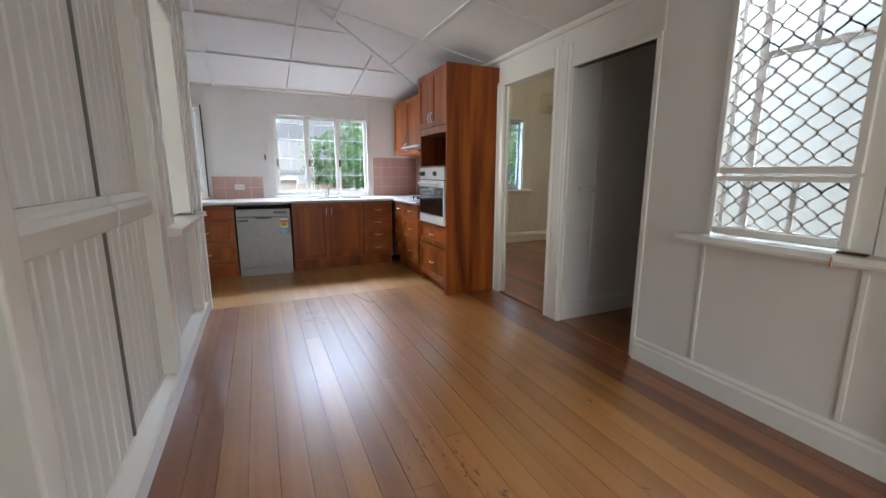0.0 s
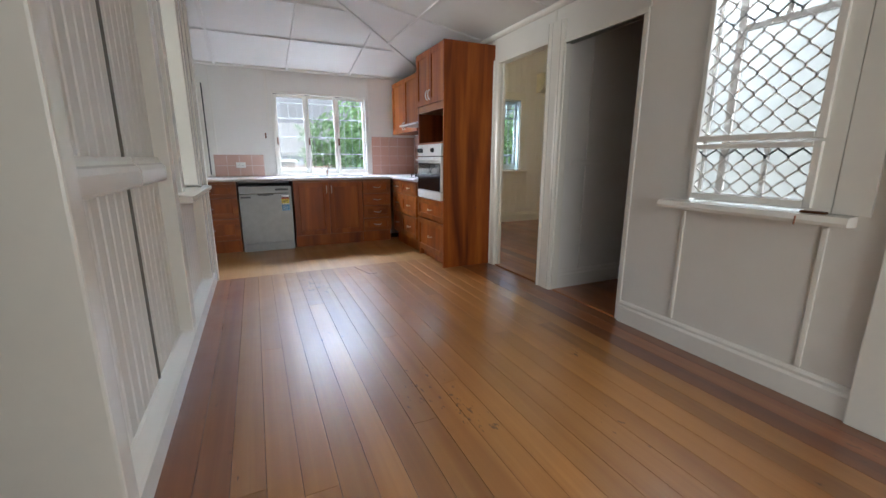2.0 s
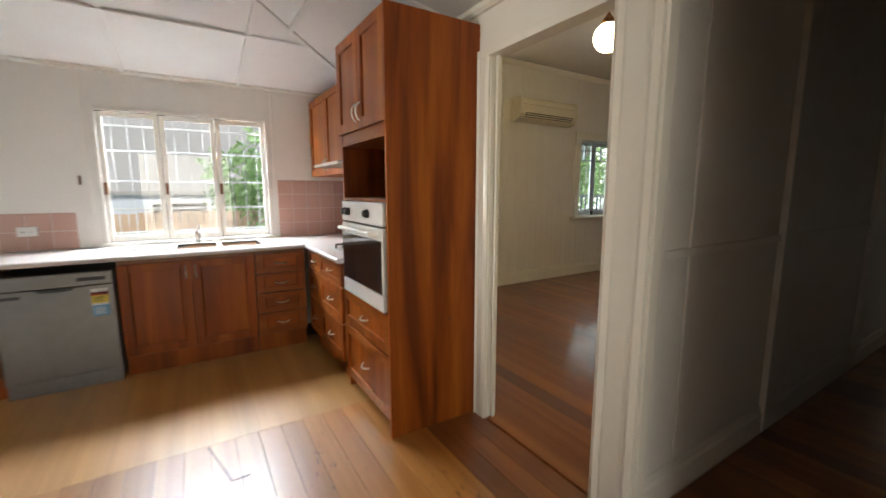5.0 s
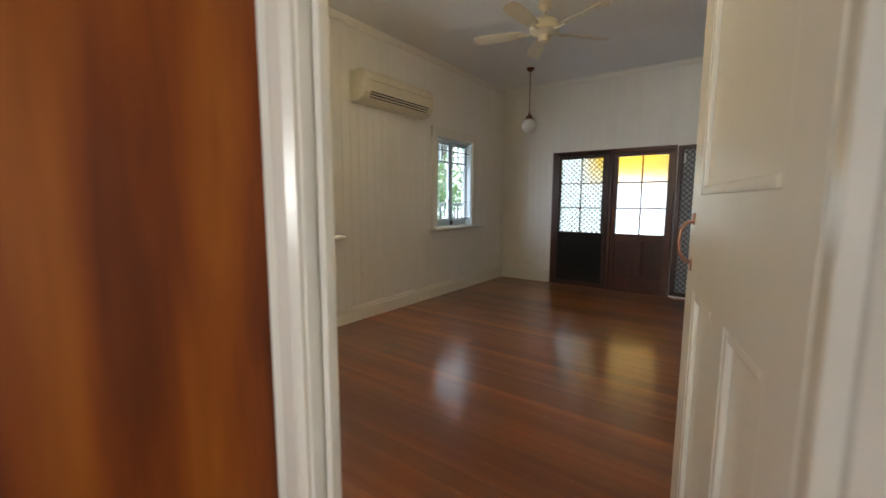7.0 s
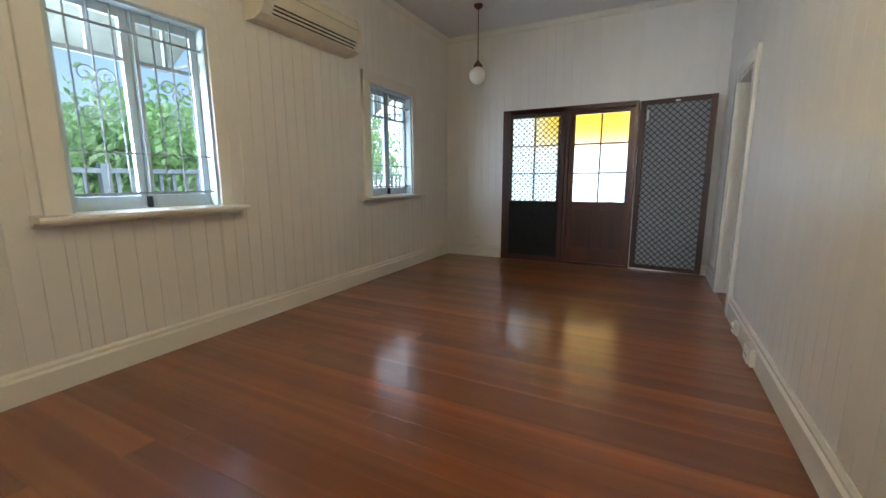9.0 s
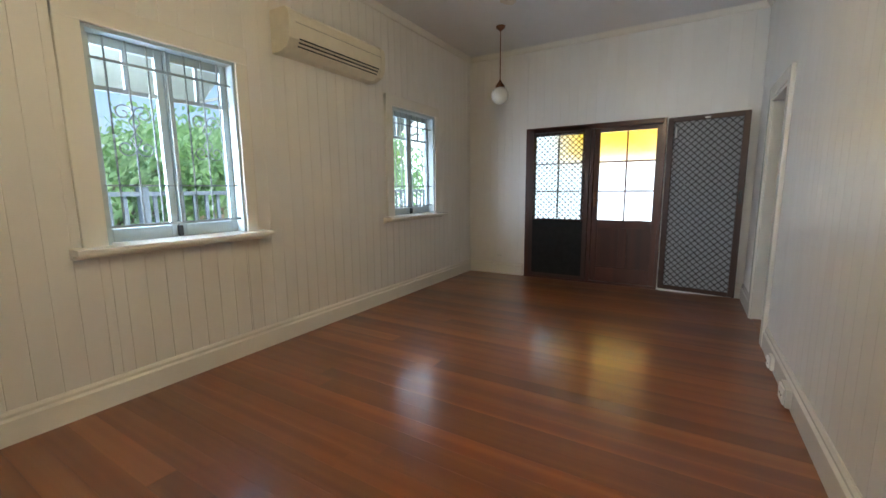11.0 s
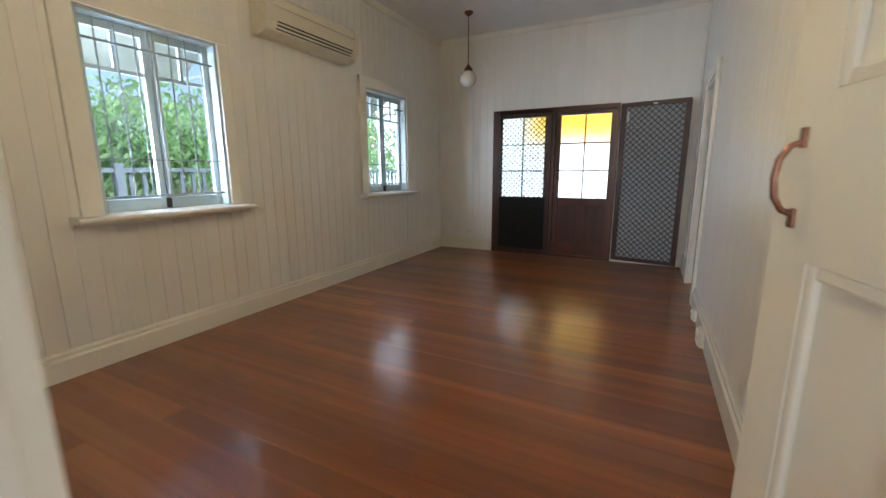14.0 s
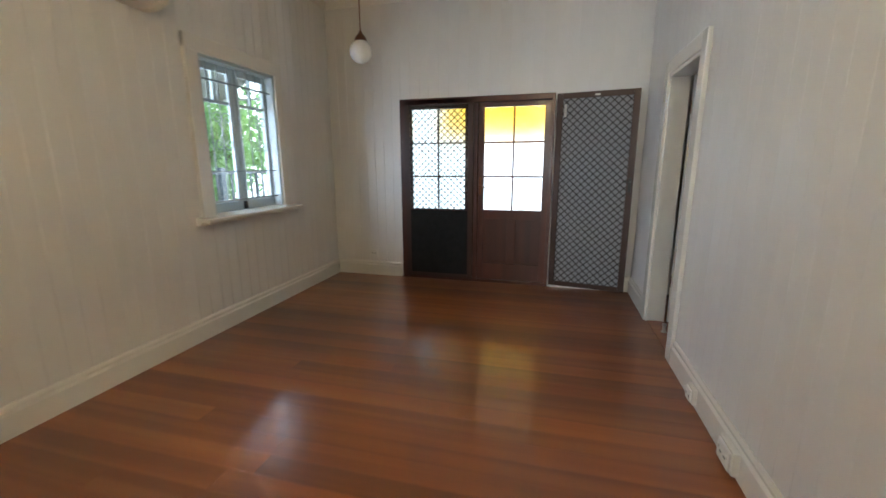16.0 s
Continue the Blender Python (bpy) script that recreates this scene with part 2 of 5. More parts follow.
CHERRY_X = timber("cherry_rail_cross", (0.17, 0.038, 0.005), (0.29, 0.076, 0.010), (0.40, 0.135, 0.022), "x", 0.34, 0.7, 0.2, 0.0, level=0.28)
INSIDE = timber("cabinet_inside", (0.16, 0.05, 0.009), (0.24, 0.08, 0.012), (0.32, 0.115, 0.018), "z", 0.4, 0.7, 0.1)
MAROON = timber("stained_door_timber", (0.030, 0.007, 0.004), (0.055, 0.012, 0.005), (0.085, 0.020, 0.007), "z", 0.38, 0.6, 0.15, 0.2, 0.0, 0.0, 0.3, 0.15)
BENCH = painted("speckled_laminate", (0.60, 0.55, 0.54), 0.33, 0.05, 0.02, 160)
TILE = painted("pink_tile_glaze", (0.52, 0.33, 0.27), 0.22, 0.08, 0.03, 30)
GROUT = plain("pale_grout", (0.62, 0.52, 0.46), 0.8)
STEEL = plain("brushed_steel", (0.66, 0.66, 0.65), 0.33, 0.85)
DW_STEEL = plain("grey_steel_panel", (0.22, 0.218, 0.215), 0.42, 0.85)
CHROME = plain("bright_chrome", (0.78, 0.78, 0.78), 0.12, 1.0)
WHITE = plain("white_enamel", (0.80, 0.80, 0.79), 0.20)
BLACK = plain("black_plastic", (0.015, 0.015, 0.016), 0.35)
OVEN_GLASS = plain("dark_oven_glass", (0.018, 0.017, 0.018), 0.06)
BRONZE = plain("aged_bronze", (0.16, 0.07, 0.035), 0.35, 0.85)
COPPER = plain("copper_handle", (0.30, 0.16, 0.11), 0.34, 0.9)
MESH_GREY = plain("grey_security_mesh", (0.70, 0.66, 0.61), 0.5, 0.0)
MESH_DARK = plain("dark_security_mesh", (0.03, 0.027, 0.026), 0.5, 0.3)
SCREEN_FRAME = plain("brown_screen_frame", (0.045, 0.020, 0.013), 0.4, 0.2)
FLY = plain("grey_fly_screen", (0.30, 0.31, 0.33), 0.8)
IRON = plain("grey_window_iron", (0.34, 0.38, 0.38), 0.5, 0.1)
AC_WHITE = plain("ivory_plastic", (0.72, 0.67, 0.54), 0.4)
FAN_IVORY = plain("ivory_fan", (0.62, 0.55, 0.40), 0.35)
SOCKET = plain("white_plastic", (0.78, 0.77, 0.73), 0.34)
PANE = glass("clear_pane")
FROST = glass("frosted_pane", 0.28, (0.80, 0.83, 0.83))
OBSCURE = glass("obscured_pane", 0.4, (0.48, 0.50, 0.49))
RAIL_PAINT = painted("grey_rail_paint", (0.12, 0.155, 0.18), 0.6)
HOOD_PAINT = painted("cream_hood_paint", (0.30, 0.32, 0.27), 0.6)
FILM = glass("fly_screen_film", 0.0, (0.74, 0.80, 0.77))
GRASS = plain("dry_lawn", (0.09, 0.12, 0.035), 0.9)
BARK = plain("grey_bark", (0.16, 0.12, 0.09), 0.9, 0, 0.8)
FENCE = timber("weathered_paling", (0.26, 0.18, 0.12), (0.32, 0.23, 0.16), (0.38, 0.29, 0.21), "z", 0.8, 1.0, 0.12)
BLUE_WALL = plain("blue_grey_weatherboard", (0.36, 0.41, 0.47), 0.7)
ROOF_TIN = plain("pale_iron_roof", (0.24, 0.25, 0.25), 0.6, 0.1)
STUCCO = painted("white_stucco", (0.8, 0.8, 0.78), 0.7)


def leaf_material(name, a, c):
    m, nt, b = nodes_of(name)
    geo = nt.nodes.new("ShaderNodeNewGeometry")
    nt.links.new(ramp(nt, geo.outputs["Random Per Island"], [(0.0, a), (1.0, c)]), b.inputs["Base Color"])
    b.inputs["Roughness"].default_value = 0.55
    tr = nt.nodes.new("ShaderNodeBsdfTranslucent")
    tr.inputs["Color"].default_value = (c[0] * 1.6, c[1] * 1.8, c[2], 1)
    mx = nt.nodes.new("ShaderNodeMixShader")
    mx.inputs[0].default_value = 0.35
    out = nt.nodes["Material Output"]
    nt.links.new(b.outputs[0], mx.inputs[1])
    nt.links.new(tr.outputs[0], mx.inputs[2])
    nt.links.new(mx.outputs[0], out.inputs["Surface"])
    return m


LEAF = leaf_material("green_leaves", (0.10, 0.20, 0.09), (0.24, 0.37, 0.18))
AWNING, ant, ab = nodes_of("amber_blind")
ab.inputs["Base Color"].default_value = (0.95, 0.64, 0.005, 1)
atr = ant.nodes.new("ShaderNodeBsdfTranslucent")
atr.inputs["Color"].default_value = (1.0, 0.72, 0.005, 1)
amx = ant.nodes.new("ShaderNodeMixShader")
amx.inputs[0].default_value = 0.92
ant.links.new(ab.outputs[0], amx.inputs[1])
ant.links.new(atr.outputs[0], amx.inputs[2])
ant.links.new(amx.outputs[0], ant.nodes["Material Output"].inputs["Surface"])
GLOBE_LIT, gnt, gb = nodes_of("lit_opal_glass")
gb.inputs["Base Color"].default_value = (0.9, 0.85, 0.7, 1)
gb.inputs["Emission Color"].default_value = (1.0, 0.74, 0.36, 1)
gb.inputs["Emission Strength"].default_value = 60.0
BRIGHT, bnt, bb = nodes_of("bright_open_sky")
bb.inputs["Emission Color"].default_value = (0.95, 1.0, 1.0, 1)
bb.inputs["Emission Strength"].default_value = 1.9
GLOBE = plain("opal_glass", (0.82, 0.80, 0.74), 0.15)


# ---- structure ----
def slab(axis, c0, c1, a0, a1, z0, z1, holes=()):
    """A wall that runs along an axis, between c0 and c1 across it, with holes (a, b, low, high)."""
    g = Geo()
    cuts = sorted({a0, a1, *[h[0] for h in holes], *[h[1] for h in holes]})
    for a, b in zip(cuts, cuts[1:]):
        mid, spans = (a + b) / 2, [(z0, z1)]
        for h in holes:
            if h[0] < mid < h[1]:
                spans = [s for lo, hi in spans for s in ((lo, min(hi, h[2])), (max(lo, h[3]), hi)) if s[1] - s[0] > 0.001]
        for lo, hi in spans:
            if axis == "x":
                g.box(a, b, c0, c1, lo, hi)
            else:
                g.box(c0, c1, a, b, lo, hi)
    return g


def wall(name, geo, material, label):
    return tagged(part(name, geo, material), label, "wall", kind="structure")


BOARD_MESHES = {}


def board_mesh(w, h, t, material, chamfer):
    key = (round(w, 3), round(h, 3), t, material.name, chamfer)
    if key not in BOARD_MESHES:
        c, s = chamfer, w / 2 - 0.0003
        g = Geo().prism([(-s, 0), (-s, -t + c), (-s + c, -t), (s - c, -t), (s, -t + c), (s, 0)], "z", 0, h)
        m = g.mesh("wall_board")
        m.materials.append(material)
        BOARD_MESHES[key] = m
    return BOARD_MESHES[key]


FACING = {"-y": 0, "+y": 180, "+x": 90, "-x": -90}


def line_boards(parent, facing, plane, a0, a1, z0, z1, holes, width, material, t=0.018, name="wall_board", chamfer=0.003):
    """Upright V-jointed boards that line a wall; their backs lie in the plane."""
    n = max(1, round((a1 - a0) / width))
    cuts = sorted({round(a0 + (a1 - a0) * i / n, 4) for i in range(n + 1)} | {c for h in holes for c in h[:2] if a0 < c < a1})
    for a, b in zip(cuts, cuts[1:]):
        if b - a < 0.002:
            continue
        mid, spans = (a + b) / 2, [(z0, z1)]
        for h in holes:
            if h[0] < mid < h[1]:
                spans = [s for lo, hi in spans for s in ((lo, min(hi, h[2])), (max(lo, h[3]), hi)) if s[1] - s[0] > 0.02]
        for lo, hi in spans:
            x, y = (mid, plane) if facing[1] == "y" else (plane, mid)
            part(name, board_mesh(b - a, hi - lo, t, material, chamfer), material, parent, at=pose(x, y, lo, 0, 0, FACING[facing]))


def skirting(name, facing, plane, a0, a1, h=0.16, d=0.025, material=None, label="cream painted timber skirting board along the wall"):
    """A moulded skirting that stands on the floor against a plane."""
    s = {"-y": -1, "+y": 1, "+x": 1, "-x": -1}[facing]
    prof = [(0, 0), (s * d, 0), (s * d, h * 0.72), (s * d * 0.55, h * 0.80), (s * d * 0.62, h * 0.90), (s * d * 0.3, h), (0, h)]
    prof = [(plane + u, v) for u, v in prof]
    g = Geo().prism(prof, "x" if facing[1] == "y" else "y", a0, a1)
    return tagged(part(name, g, material or GLOSS), label, "skirting", kind="structure")


XW, YB = 2.55, 6.48          # door wall of the dining room, back wall of the kitchen
LX0, LX1, LY0, LY1, LZ = 2.605, 8.305, 3.24, 6.67, 3.10
W1, W2 = (3.77, 4.63), (6.42, 7.28)
WZ0, WZ1 = 0.945, 2.145
K = math.tan(radians(10.2))
EAVE_R, EAVE_B = 2.352, 2.295

# floors: a dark bed, then single boards
tagged(part("floor_dining", Geo().box(-3.2, 2.60, -2.7, 6.6, -0.12, -0.022), GAP), "dark bed under varnished dining and kitchen boards", "floor", kind="structure")
tagged(part("floor_lounge", Geo().box(2.60, 8.45, 2.0, 6.8, -0.12, -0.022), GAP), "dark bed under polished lounge floor boards", "floor", kind="structure")
floor_a, floor_l = bpy.data.objects["floor_dining"], bpy.data.objects["floor_lounge"]

# dining and kitchen walls
D1, D2 = (2.38, 3.11, 0.0, 2.02), (3.29, 4.06, 0.0, 2.06)
MW = (1.31, 1.95, 0.90, 2.20)
wall_e = wall("wall_east", slab("y", XW, LX0, -2.6, YB + 0.12, -0.1, 2.9, [D1, D2, MW]), WALL, "cream painted timber wall with two doorways and a meshed window")
KW, KW2 = (0.52, 1.81, 0.90, 2.01), (-0.86, -0.275, 0.90, 2.05)
wall("wall_kitchen", slab("x", YB, YB + 0.12, -0.95, XW, -0.1, 2.7, [KW, KW2]), WALL, "white painted kitchen wall with casement windows")
wall("wall_kitchen_side", slab("y", -1.07, -0.95, 4.62, YB + 0.12, -0.1, 3.1), WALL, "white painted kitchen side wall")
wall("wall_kitchen_return", slab("x", 4.62, 4.72, -1.07, -0.16, -0.1, 3.1), WALL, "cream painted return wall beside the kitchen")
WL = -0.255
LWIN = (3.42, 4.12, 0.93, 2.26)
wall_w = wall("wall_west", slab("y", WL - 0.09, WL, 1.54, 4.62, -0.1, 3.1, [LWIN]), WALL, "cream boarded timber wall with an internal window")
wall("wall_west_rear", slab("y", WL - 0.09, WL, -2.6, 0.45, -0.1, 3.1), WALL, "cream painted timber wall")
# unseen partition added to keep the rear lamp off the near left wall
wall("wall_dining_stub", slab("x", -0.30, -0.20, WL, XW, -0.1, 3.1, [(0.25, 2.4, 0.0, 2.15)]), WALL, "unseen cream painted partition with a wide opening, added to block rear light")
# unseen wall; its window hole is added to let light into the side room
wall("wall_side_room", slab("y", -3.2, -3.1, -2.6, 4.72, -0.1, 3.1, [(3.0, 4.3, 0.9, 2.1)]), WALL, "plain unseen wall of the dim side room with an added window opening")
wall("wall_side_room_end", slab("x", -2.7, -2.6, -3.2, -0.3, -0.1, 3.1), WALL, "plain end wall of the side room")
# unseen closing wall, opening added as if light came from behind
wall("wall_rear", slab("x", -2.6, -2.5, -0.4, XW, -0.1, 3.1, [(-0.15, 0.8, 0.0, 2.3)]), WALL, "unseen cream painted wall with an opening added for light")
part("ceiling_side_room", Geo().box(-3.2, -0.37, -2.7, 4.72, 3.02, 3.1), CEIL)
tagged(bpy.data.objects["ceiling_side_room"], "flat white ceiling of the side room", "ceiling", kind="structure")


def roof_z(x, y):
    return min(EAVE_R + (XW - x) * K, EAVE_B + (YB - y) * K)


xl, t = -1.07, 0.04
hip0, hip1 = (XW, YB - (EAVE_R - EAVE_B) / K), (xl, YB - (EAVE_R - EAVE_B) / K - (XW - xl))
g = Geo()
for low in (0, t):
    g.add([(XW, -2.6, roof_z(XW, -2.6) + low), (xl, -2.6, roof_z(xl, -2.6) + low), (*hip1, roof_z(*hip1) + low), (*hip0, roof_z(*hip0) + low),
           (XW, YB, roof_z(XW, YB) + low), (xl, YB, roof_z(xl, YB) + low)], [(0, 1, 2, 3), (3, 2, 5, 4)])
tagged(part("ceiling_dining", g, CEIL), "white raked sheet ceiling with a hip and cover battens", "ceiling", kind="structure")


def batten(p, q, w=0.04):
    """A flat cover batten under the raked ceiling."""
    a, b = Vector((*p, roof_z(*p) - 0.004)), Vector((*q, roof_z(*q) - 0.004))
    side = (b - a).cross(Vector((0, 0, 1))).normalized() * w / 2
    dn = Vector((0, 0, -0.012))
    v = [a - side, a + side, b + side, b - side]
    v += [q2 + dn for q2 in (a - side * 0.8, a + side * 0.8, b + side * 0.8, b - side * 0.8)]
    ob = part("ceiling_trim", Geo().add(v, [(0, 1, 2, 3), (4, 5, 6, 7), (0, 1, 5, 4), (1, 2, 6, 5), (2, 3, 7, 6), (3, 0, 4, 7)]), CEIL)
    return tagged(ob, "white cover batten on the raked ceiling", "ceiling batten", "ceiling battens", "structure")


def hip_y(x):
    return hip0[1] - (XW - x)


batten((XW - 0.05, hip0[1] - 0.05), (-0.9, hip_y(-0.9)), 0.06)
for yy in (5.60, 4.85, 4.10):
    batten((-0.9, yy), (XW - (hip0[1] - yy), yy))
for xx in (0.75, 1.58, -0.1):
    batten((xx, YB - 0.02), (xx, hip_y(xx)))
for xx in (1.83, 1.06, 0.3):
    batten((xx, -2.4), (xx, hip_y(xx)))
for yy in (4.42, 3.35, 2.2, 1.1, 0.0):
    batten((XW - 0.02, yy), (max(-0.25, XW - (hip0[1] - yy)), yy))

# cornices
for nm, g in (("cornice_trim_door_wall", Geo().prism([(XW, 2.335), (XW - 0.035, 2.335), (XW - 0.035, 2.31), (XW - 0.02, 2.295), (XW, 2.295)], "y", -2.5, 6.2)),
              ("cornice_trim_kitchen", Geo().prism([(YB, 2.30), (YB - 0.03, 2.305), (YB - 0.03, 2.285), (YB, 2.27)], "x", -0.94, XW - 0.01))):
    tagged(part(nm, g, GLOSS), "white painted cornice mould under the ceiling", "cornice", kind="structure")

# lounge walls
SD = (6.75, 7.475, 0.0, 2.01)
FD = (4.10, 5.79, 0.0, 2.045)
wn_ob = wall("wall_lounge_north", slab("x", LY1 + 0.02, LY1 + 0.12, LX0 - 0.05, LX1 + 0.12, -0.1, LZ + 0.1, [(*W1, WZ0, WZ1), (*W2, WZ0, WZ1)]), LOUNGE_WALL, "white boarded timber wall with two barred windows")
ws_ob = wall("wall_lounge_south", slab("x", LY0 - 0.10, LY0 - 0.02, LX0, LX1 + 0.119, -0.1, LZ + 0.1, [SD]), LOUNGE_WALL, "white boarded timber wall with a doorway to the hall")
we_ob = wall("wall_lounge_east", slab("y", LX1 + 0.02, LX1 + 0.12, LY0 - 0.02, LY1 + 0.02, -0.1, LZ + 0.1, [FD]), LOUNGE_WALL, "white boarded timber wall with glazed double doors")
wall("wall_lounge_west", slab("y", LX0 - 0.11, LX0 - 0.002, YB + 0.12, LY1 + 0.02, -0.1, LZ + 0.1), LOUNGE_WALL, "plain white wall")
wall("wall_lounge_west_upper", slab("y", LX0 - 0.11, LX0 - 0.002, 2.0, YB + 0.12, 2.9, LZ + 0.1), LOUNGE_WALL, "plain white wall above the doorway")
tagged(part("ceiling_lounge", Geo().box(LX0 - 0.05, LX1 + 0.12, 2.0, LY1 + 0.12, LZ, LZ + 0.06), CEIL), "high white boarded lounge ceiling", "ceiling", kind="structure")
for nm, g in (("cornice_trim_north", Geo().prism([(LY1, LZ), (LY1 - 0.05, LZ), (LY1 - 0.015, LZ - 0.05), (LY1, LZ - 0.06)], "x", LX0, LX1)),
              ("cornice_trim_east", Geo().prism([(LX1, LZ), (LX1 - 0.05, LZ), (LX1 - 0.015, LZ - 0.05), (LX1, LZ - 0.06)], "y", LY0, LY1)),
              ("cornice_trim_south", Geo().prism([(LY0, LZ), (LY0 + 0.05, LZ), (LY0 + 0.015, LZ - 0.05), (LY0, LZ - 0.06)], "x", LX0, LX1))):
    tagged(part(nm, g, GLOSS), "white scotia cornice under the lounge ceiling", "cornice", kind="structure")
skirting("baseboard_north", "-y", LY1, LX0, LX1, 0.17)
skirting("baseboard_east_left", "-x", LX1, FD[1] + 0.03, LY1, 0.17)
skirting("baseboard_east_right", "-x", LX1, LY0, FD[0] - 0.03, 0.17)
skirting("baseboard_south", "+y", LY0, LX0 + 0.1, SD[0] - 0.1, 0.17)
skirting("baseboard_south_end", "+y", LY0, SD[1] + 0.1, LX1, 0.17)

# hall behind the dark doorway
wall("wall_hall_south", slab("x", 2.0, 2.12, LX0, LX1 + 0.12, -0.1, LZ + 0.1), HALL_WALL, "dim painted hall wall")
wall("wall_hall_end", slab("y", LX1 + 0.02, LX1 + 0.12, 2.0, LY0 - 0.1, -0.1, LZ + 0.1), HALL_WALL, "plain painted hall end wall")
hall_n = wall("wall_hall_north", slab("x", LY0 - 0.112, LY0 - 0.101, LX0, LX1, 0.0, LZ, [SD]), HALL_WALL, "grey shaded boarded hall wall with a chair rail")
skirting("baseboard_hall", "-y", LY0 - 0.112, LX0, SD[0] - 0.1, 0.16, 0.02, HALL_WALL, "grey shaded skirting along the hall")
tagged(part("hall_rail_trim", Geo().bev(LX0 + 0.09, SD[0] - 0.1, LY0 - 0.127, LY0 - 0.112, 1.085, 1.12, 0.004), HALL_WALL), "grey painted chair rail on the hall wall", "chair rail", kind="structure")
for xa, xb, out in ((2.862, 2.876, 0.010), (3.75, 3.91, 0.032), (5.34, 5.46, 0.032)):
    tagged(part("hall_post_trim", Geo().bev(xa, xb, LY0 - 0.112 - out, LY0 - 0.112, 0.02 if out > 0.02 else 0.16, LZ, 0.004), HALL_WALL), "upright painted cover strip on the hall wall", "cover strip", "hall cover strips", "structure")


# ---- door frames of the dining wall ----
def casing(name, label, pieces, group=""):
    ob = thing(name, label, "door frame", group, kind="structure")
    for nm, geo, mat in pieces:
        part(nm, geo, mat, ob)
    return ob


def moulded(y0, y1, z0, z1, x=XW, d=0.03):
    """An upright architrave with a stepped, rounded face on the dining side."""
    w = y1 - y0
    return Geo().prism([(x, y0), (x - d * 0.55, y0), (x - d * 0.8, y0 + w * 0.12), (x - d * 0.55, y0 + w * 0.22), (x - d * 0.7, y0 + w * 0.3),
                        (x - d * 0.7, y0 + w * 0.7), (x - d * 0.55, y0 + w * 0.78), (x - d, y0 + w * 0.88), (x - d * 0.7, y1), (x, y1)], "z", z0, z1)


casing("door_1", "cream gloss frame of the dark hall doorway", [
    ("jamb", Geo().bev(XW - 0.012, LX0 + 0.012, 2.345, 2.38, 0, 2.02, 0.004), GLOSS),
    ("jamb", Geo().bev(XW - 0.004, LX0 + 0.004, 3.092, 3.112, 0, 2.02, 0.004), GLOSS),
    ("head", Geo().bev(XW - 0.016, LX0 + 0.012, 2.345, 3.112, 2.02, 2.05, 0.004), GLOSS),
    ("threshold", Geo().bev(XW - 0.005, LX0 + 0.02, 2.38, 3.085, -0.02, 0.012, 0.004), FLOOR_L)])
casing("door_2", "cream gloss moulded frame of the lounge doorway", [
    ("architrave", moulded(4.05, 4.148, 0, 2.06), GLOSS),
    ("jamb", Geo().bev(XW - 0.006, LX0 + 0.012, 4.045, 4.066, 0, 2.06, 0.004), GLOSS),
    ("jamb", Geo().bev(XW - 0.006, LX0 + 0.012, 3.285, 3.308, 0, 2.06, 0.004), GLOSS),
    ("architrave", moulded(3.105, 3.288, 0, 2.20, XW, 0.042), GLOSS),
    ("head", Geo().bev(XW - 0.022, LX0 + 0.015, 3.29, 4.148, 2.058, 2.10, 0.004), GLOSS),
    ("stop", Geo().bev(XW + 0.02, XW + 0.04, 4.018, 4.036, 0, 2.06, 0.003), GLOSS),
    ("threshold", Geo().bev(XW - 0.005, LX0 + 0.03, 3.315, 4.035, -0.02, 0.014, 0.004), FLOOR_L),
    ("architrave", Geo().bev(LX0 - 0.002, LX0 + 0.015, 4.068, 4.16, 0, 2.12, 0.004), GLOSS)])
# sheet joints, panel strips, skirting on the dining side
for nm, geo in (("joint_trim", Geo().bev(XW - 0.008, XW, 3.225, 3.25, 2.1, 2.3, 0.003)),
                ("joint_trim", Geo().bev(XW - 0.008, XW, 2.335, 2.355, 2.05, 2.3, 0.003)),
                ("panel_trim", Geo().bev(XW - 0.012, XW, 1.945, 1.965, 0.16, 0.84, 0.005)),
                ("panel_trim", Geo().bev(XW - 0.012, XW, 1.275, 1.300, 0.16, 0.84, 0.005)),
                ("post_trim", Geo().bev(XW - 0.05, XW, 0.80, 1.075, 0.0, 2.3, 0.006))):
    tagged(part(nm, geo, GLOSS), "cream painted cover strip on the sheeted wall", "cover strip", "wall cover strips", "structure")
skirting("baseboard_dining", "-x", XW, 1.075, 2.345, 0.15, 0.028)

# ---- kitchen back wall trim ----
for nm, geo in (("panel_trim", Geo().bev(0.455, 0.485, YB - 0.01, YB, 1.19, 2.27, 0.003)),
                ("panel_trim", Geo().bev(1.835, 1.86, YB - 0.01, YB, 1.46, 2.26, 0.003)),
                ("panel_trim", Geo().bev(-0.19, -0.17, YB - 0.008, YB, 1.19, 2.27, 0.003))):
    tagged(part(nm, geo, GLOSS), "white painted cover strip on the kitchen wall", "cover strip", "kitchen cover strips", "structure")


# ---- west wall of the dining room ----
strips = (("corner_post_trim", Geo().bev(WL - 0.13, -0.135, 1.53, 1.62, 0, 3.0, 0.008)),
          ("post_trim", Geo().bev(WL, -0.168, 3.02, 3.14, 0.14, 3.0, 0.006)),
          ("post_trim", Geo().bev(WL, -0.195, 3.20, 3.30, 0.14, 3.0, 0.006)),
          ("post_trim", Geo().bev(WL, -0.165, 4.19, 4.29, 0.14, 3.0, 0.006)),
          ("corner_post_trim", Geo().bev(WL - 0.09, -0.172, 4.50, 4.60, 0.0, 3.0, 0.006)))
for nm, geo in strips:
    tagged(part(nm, geo, GLOSS), "cream gloss timber post on the boarded wall", "wall post", "dining wall posts", "structure")
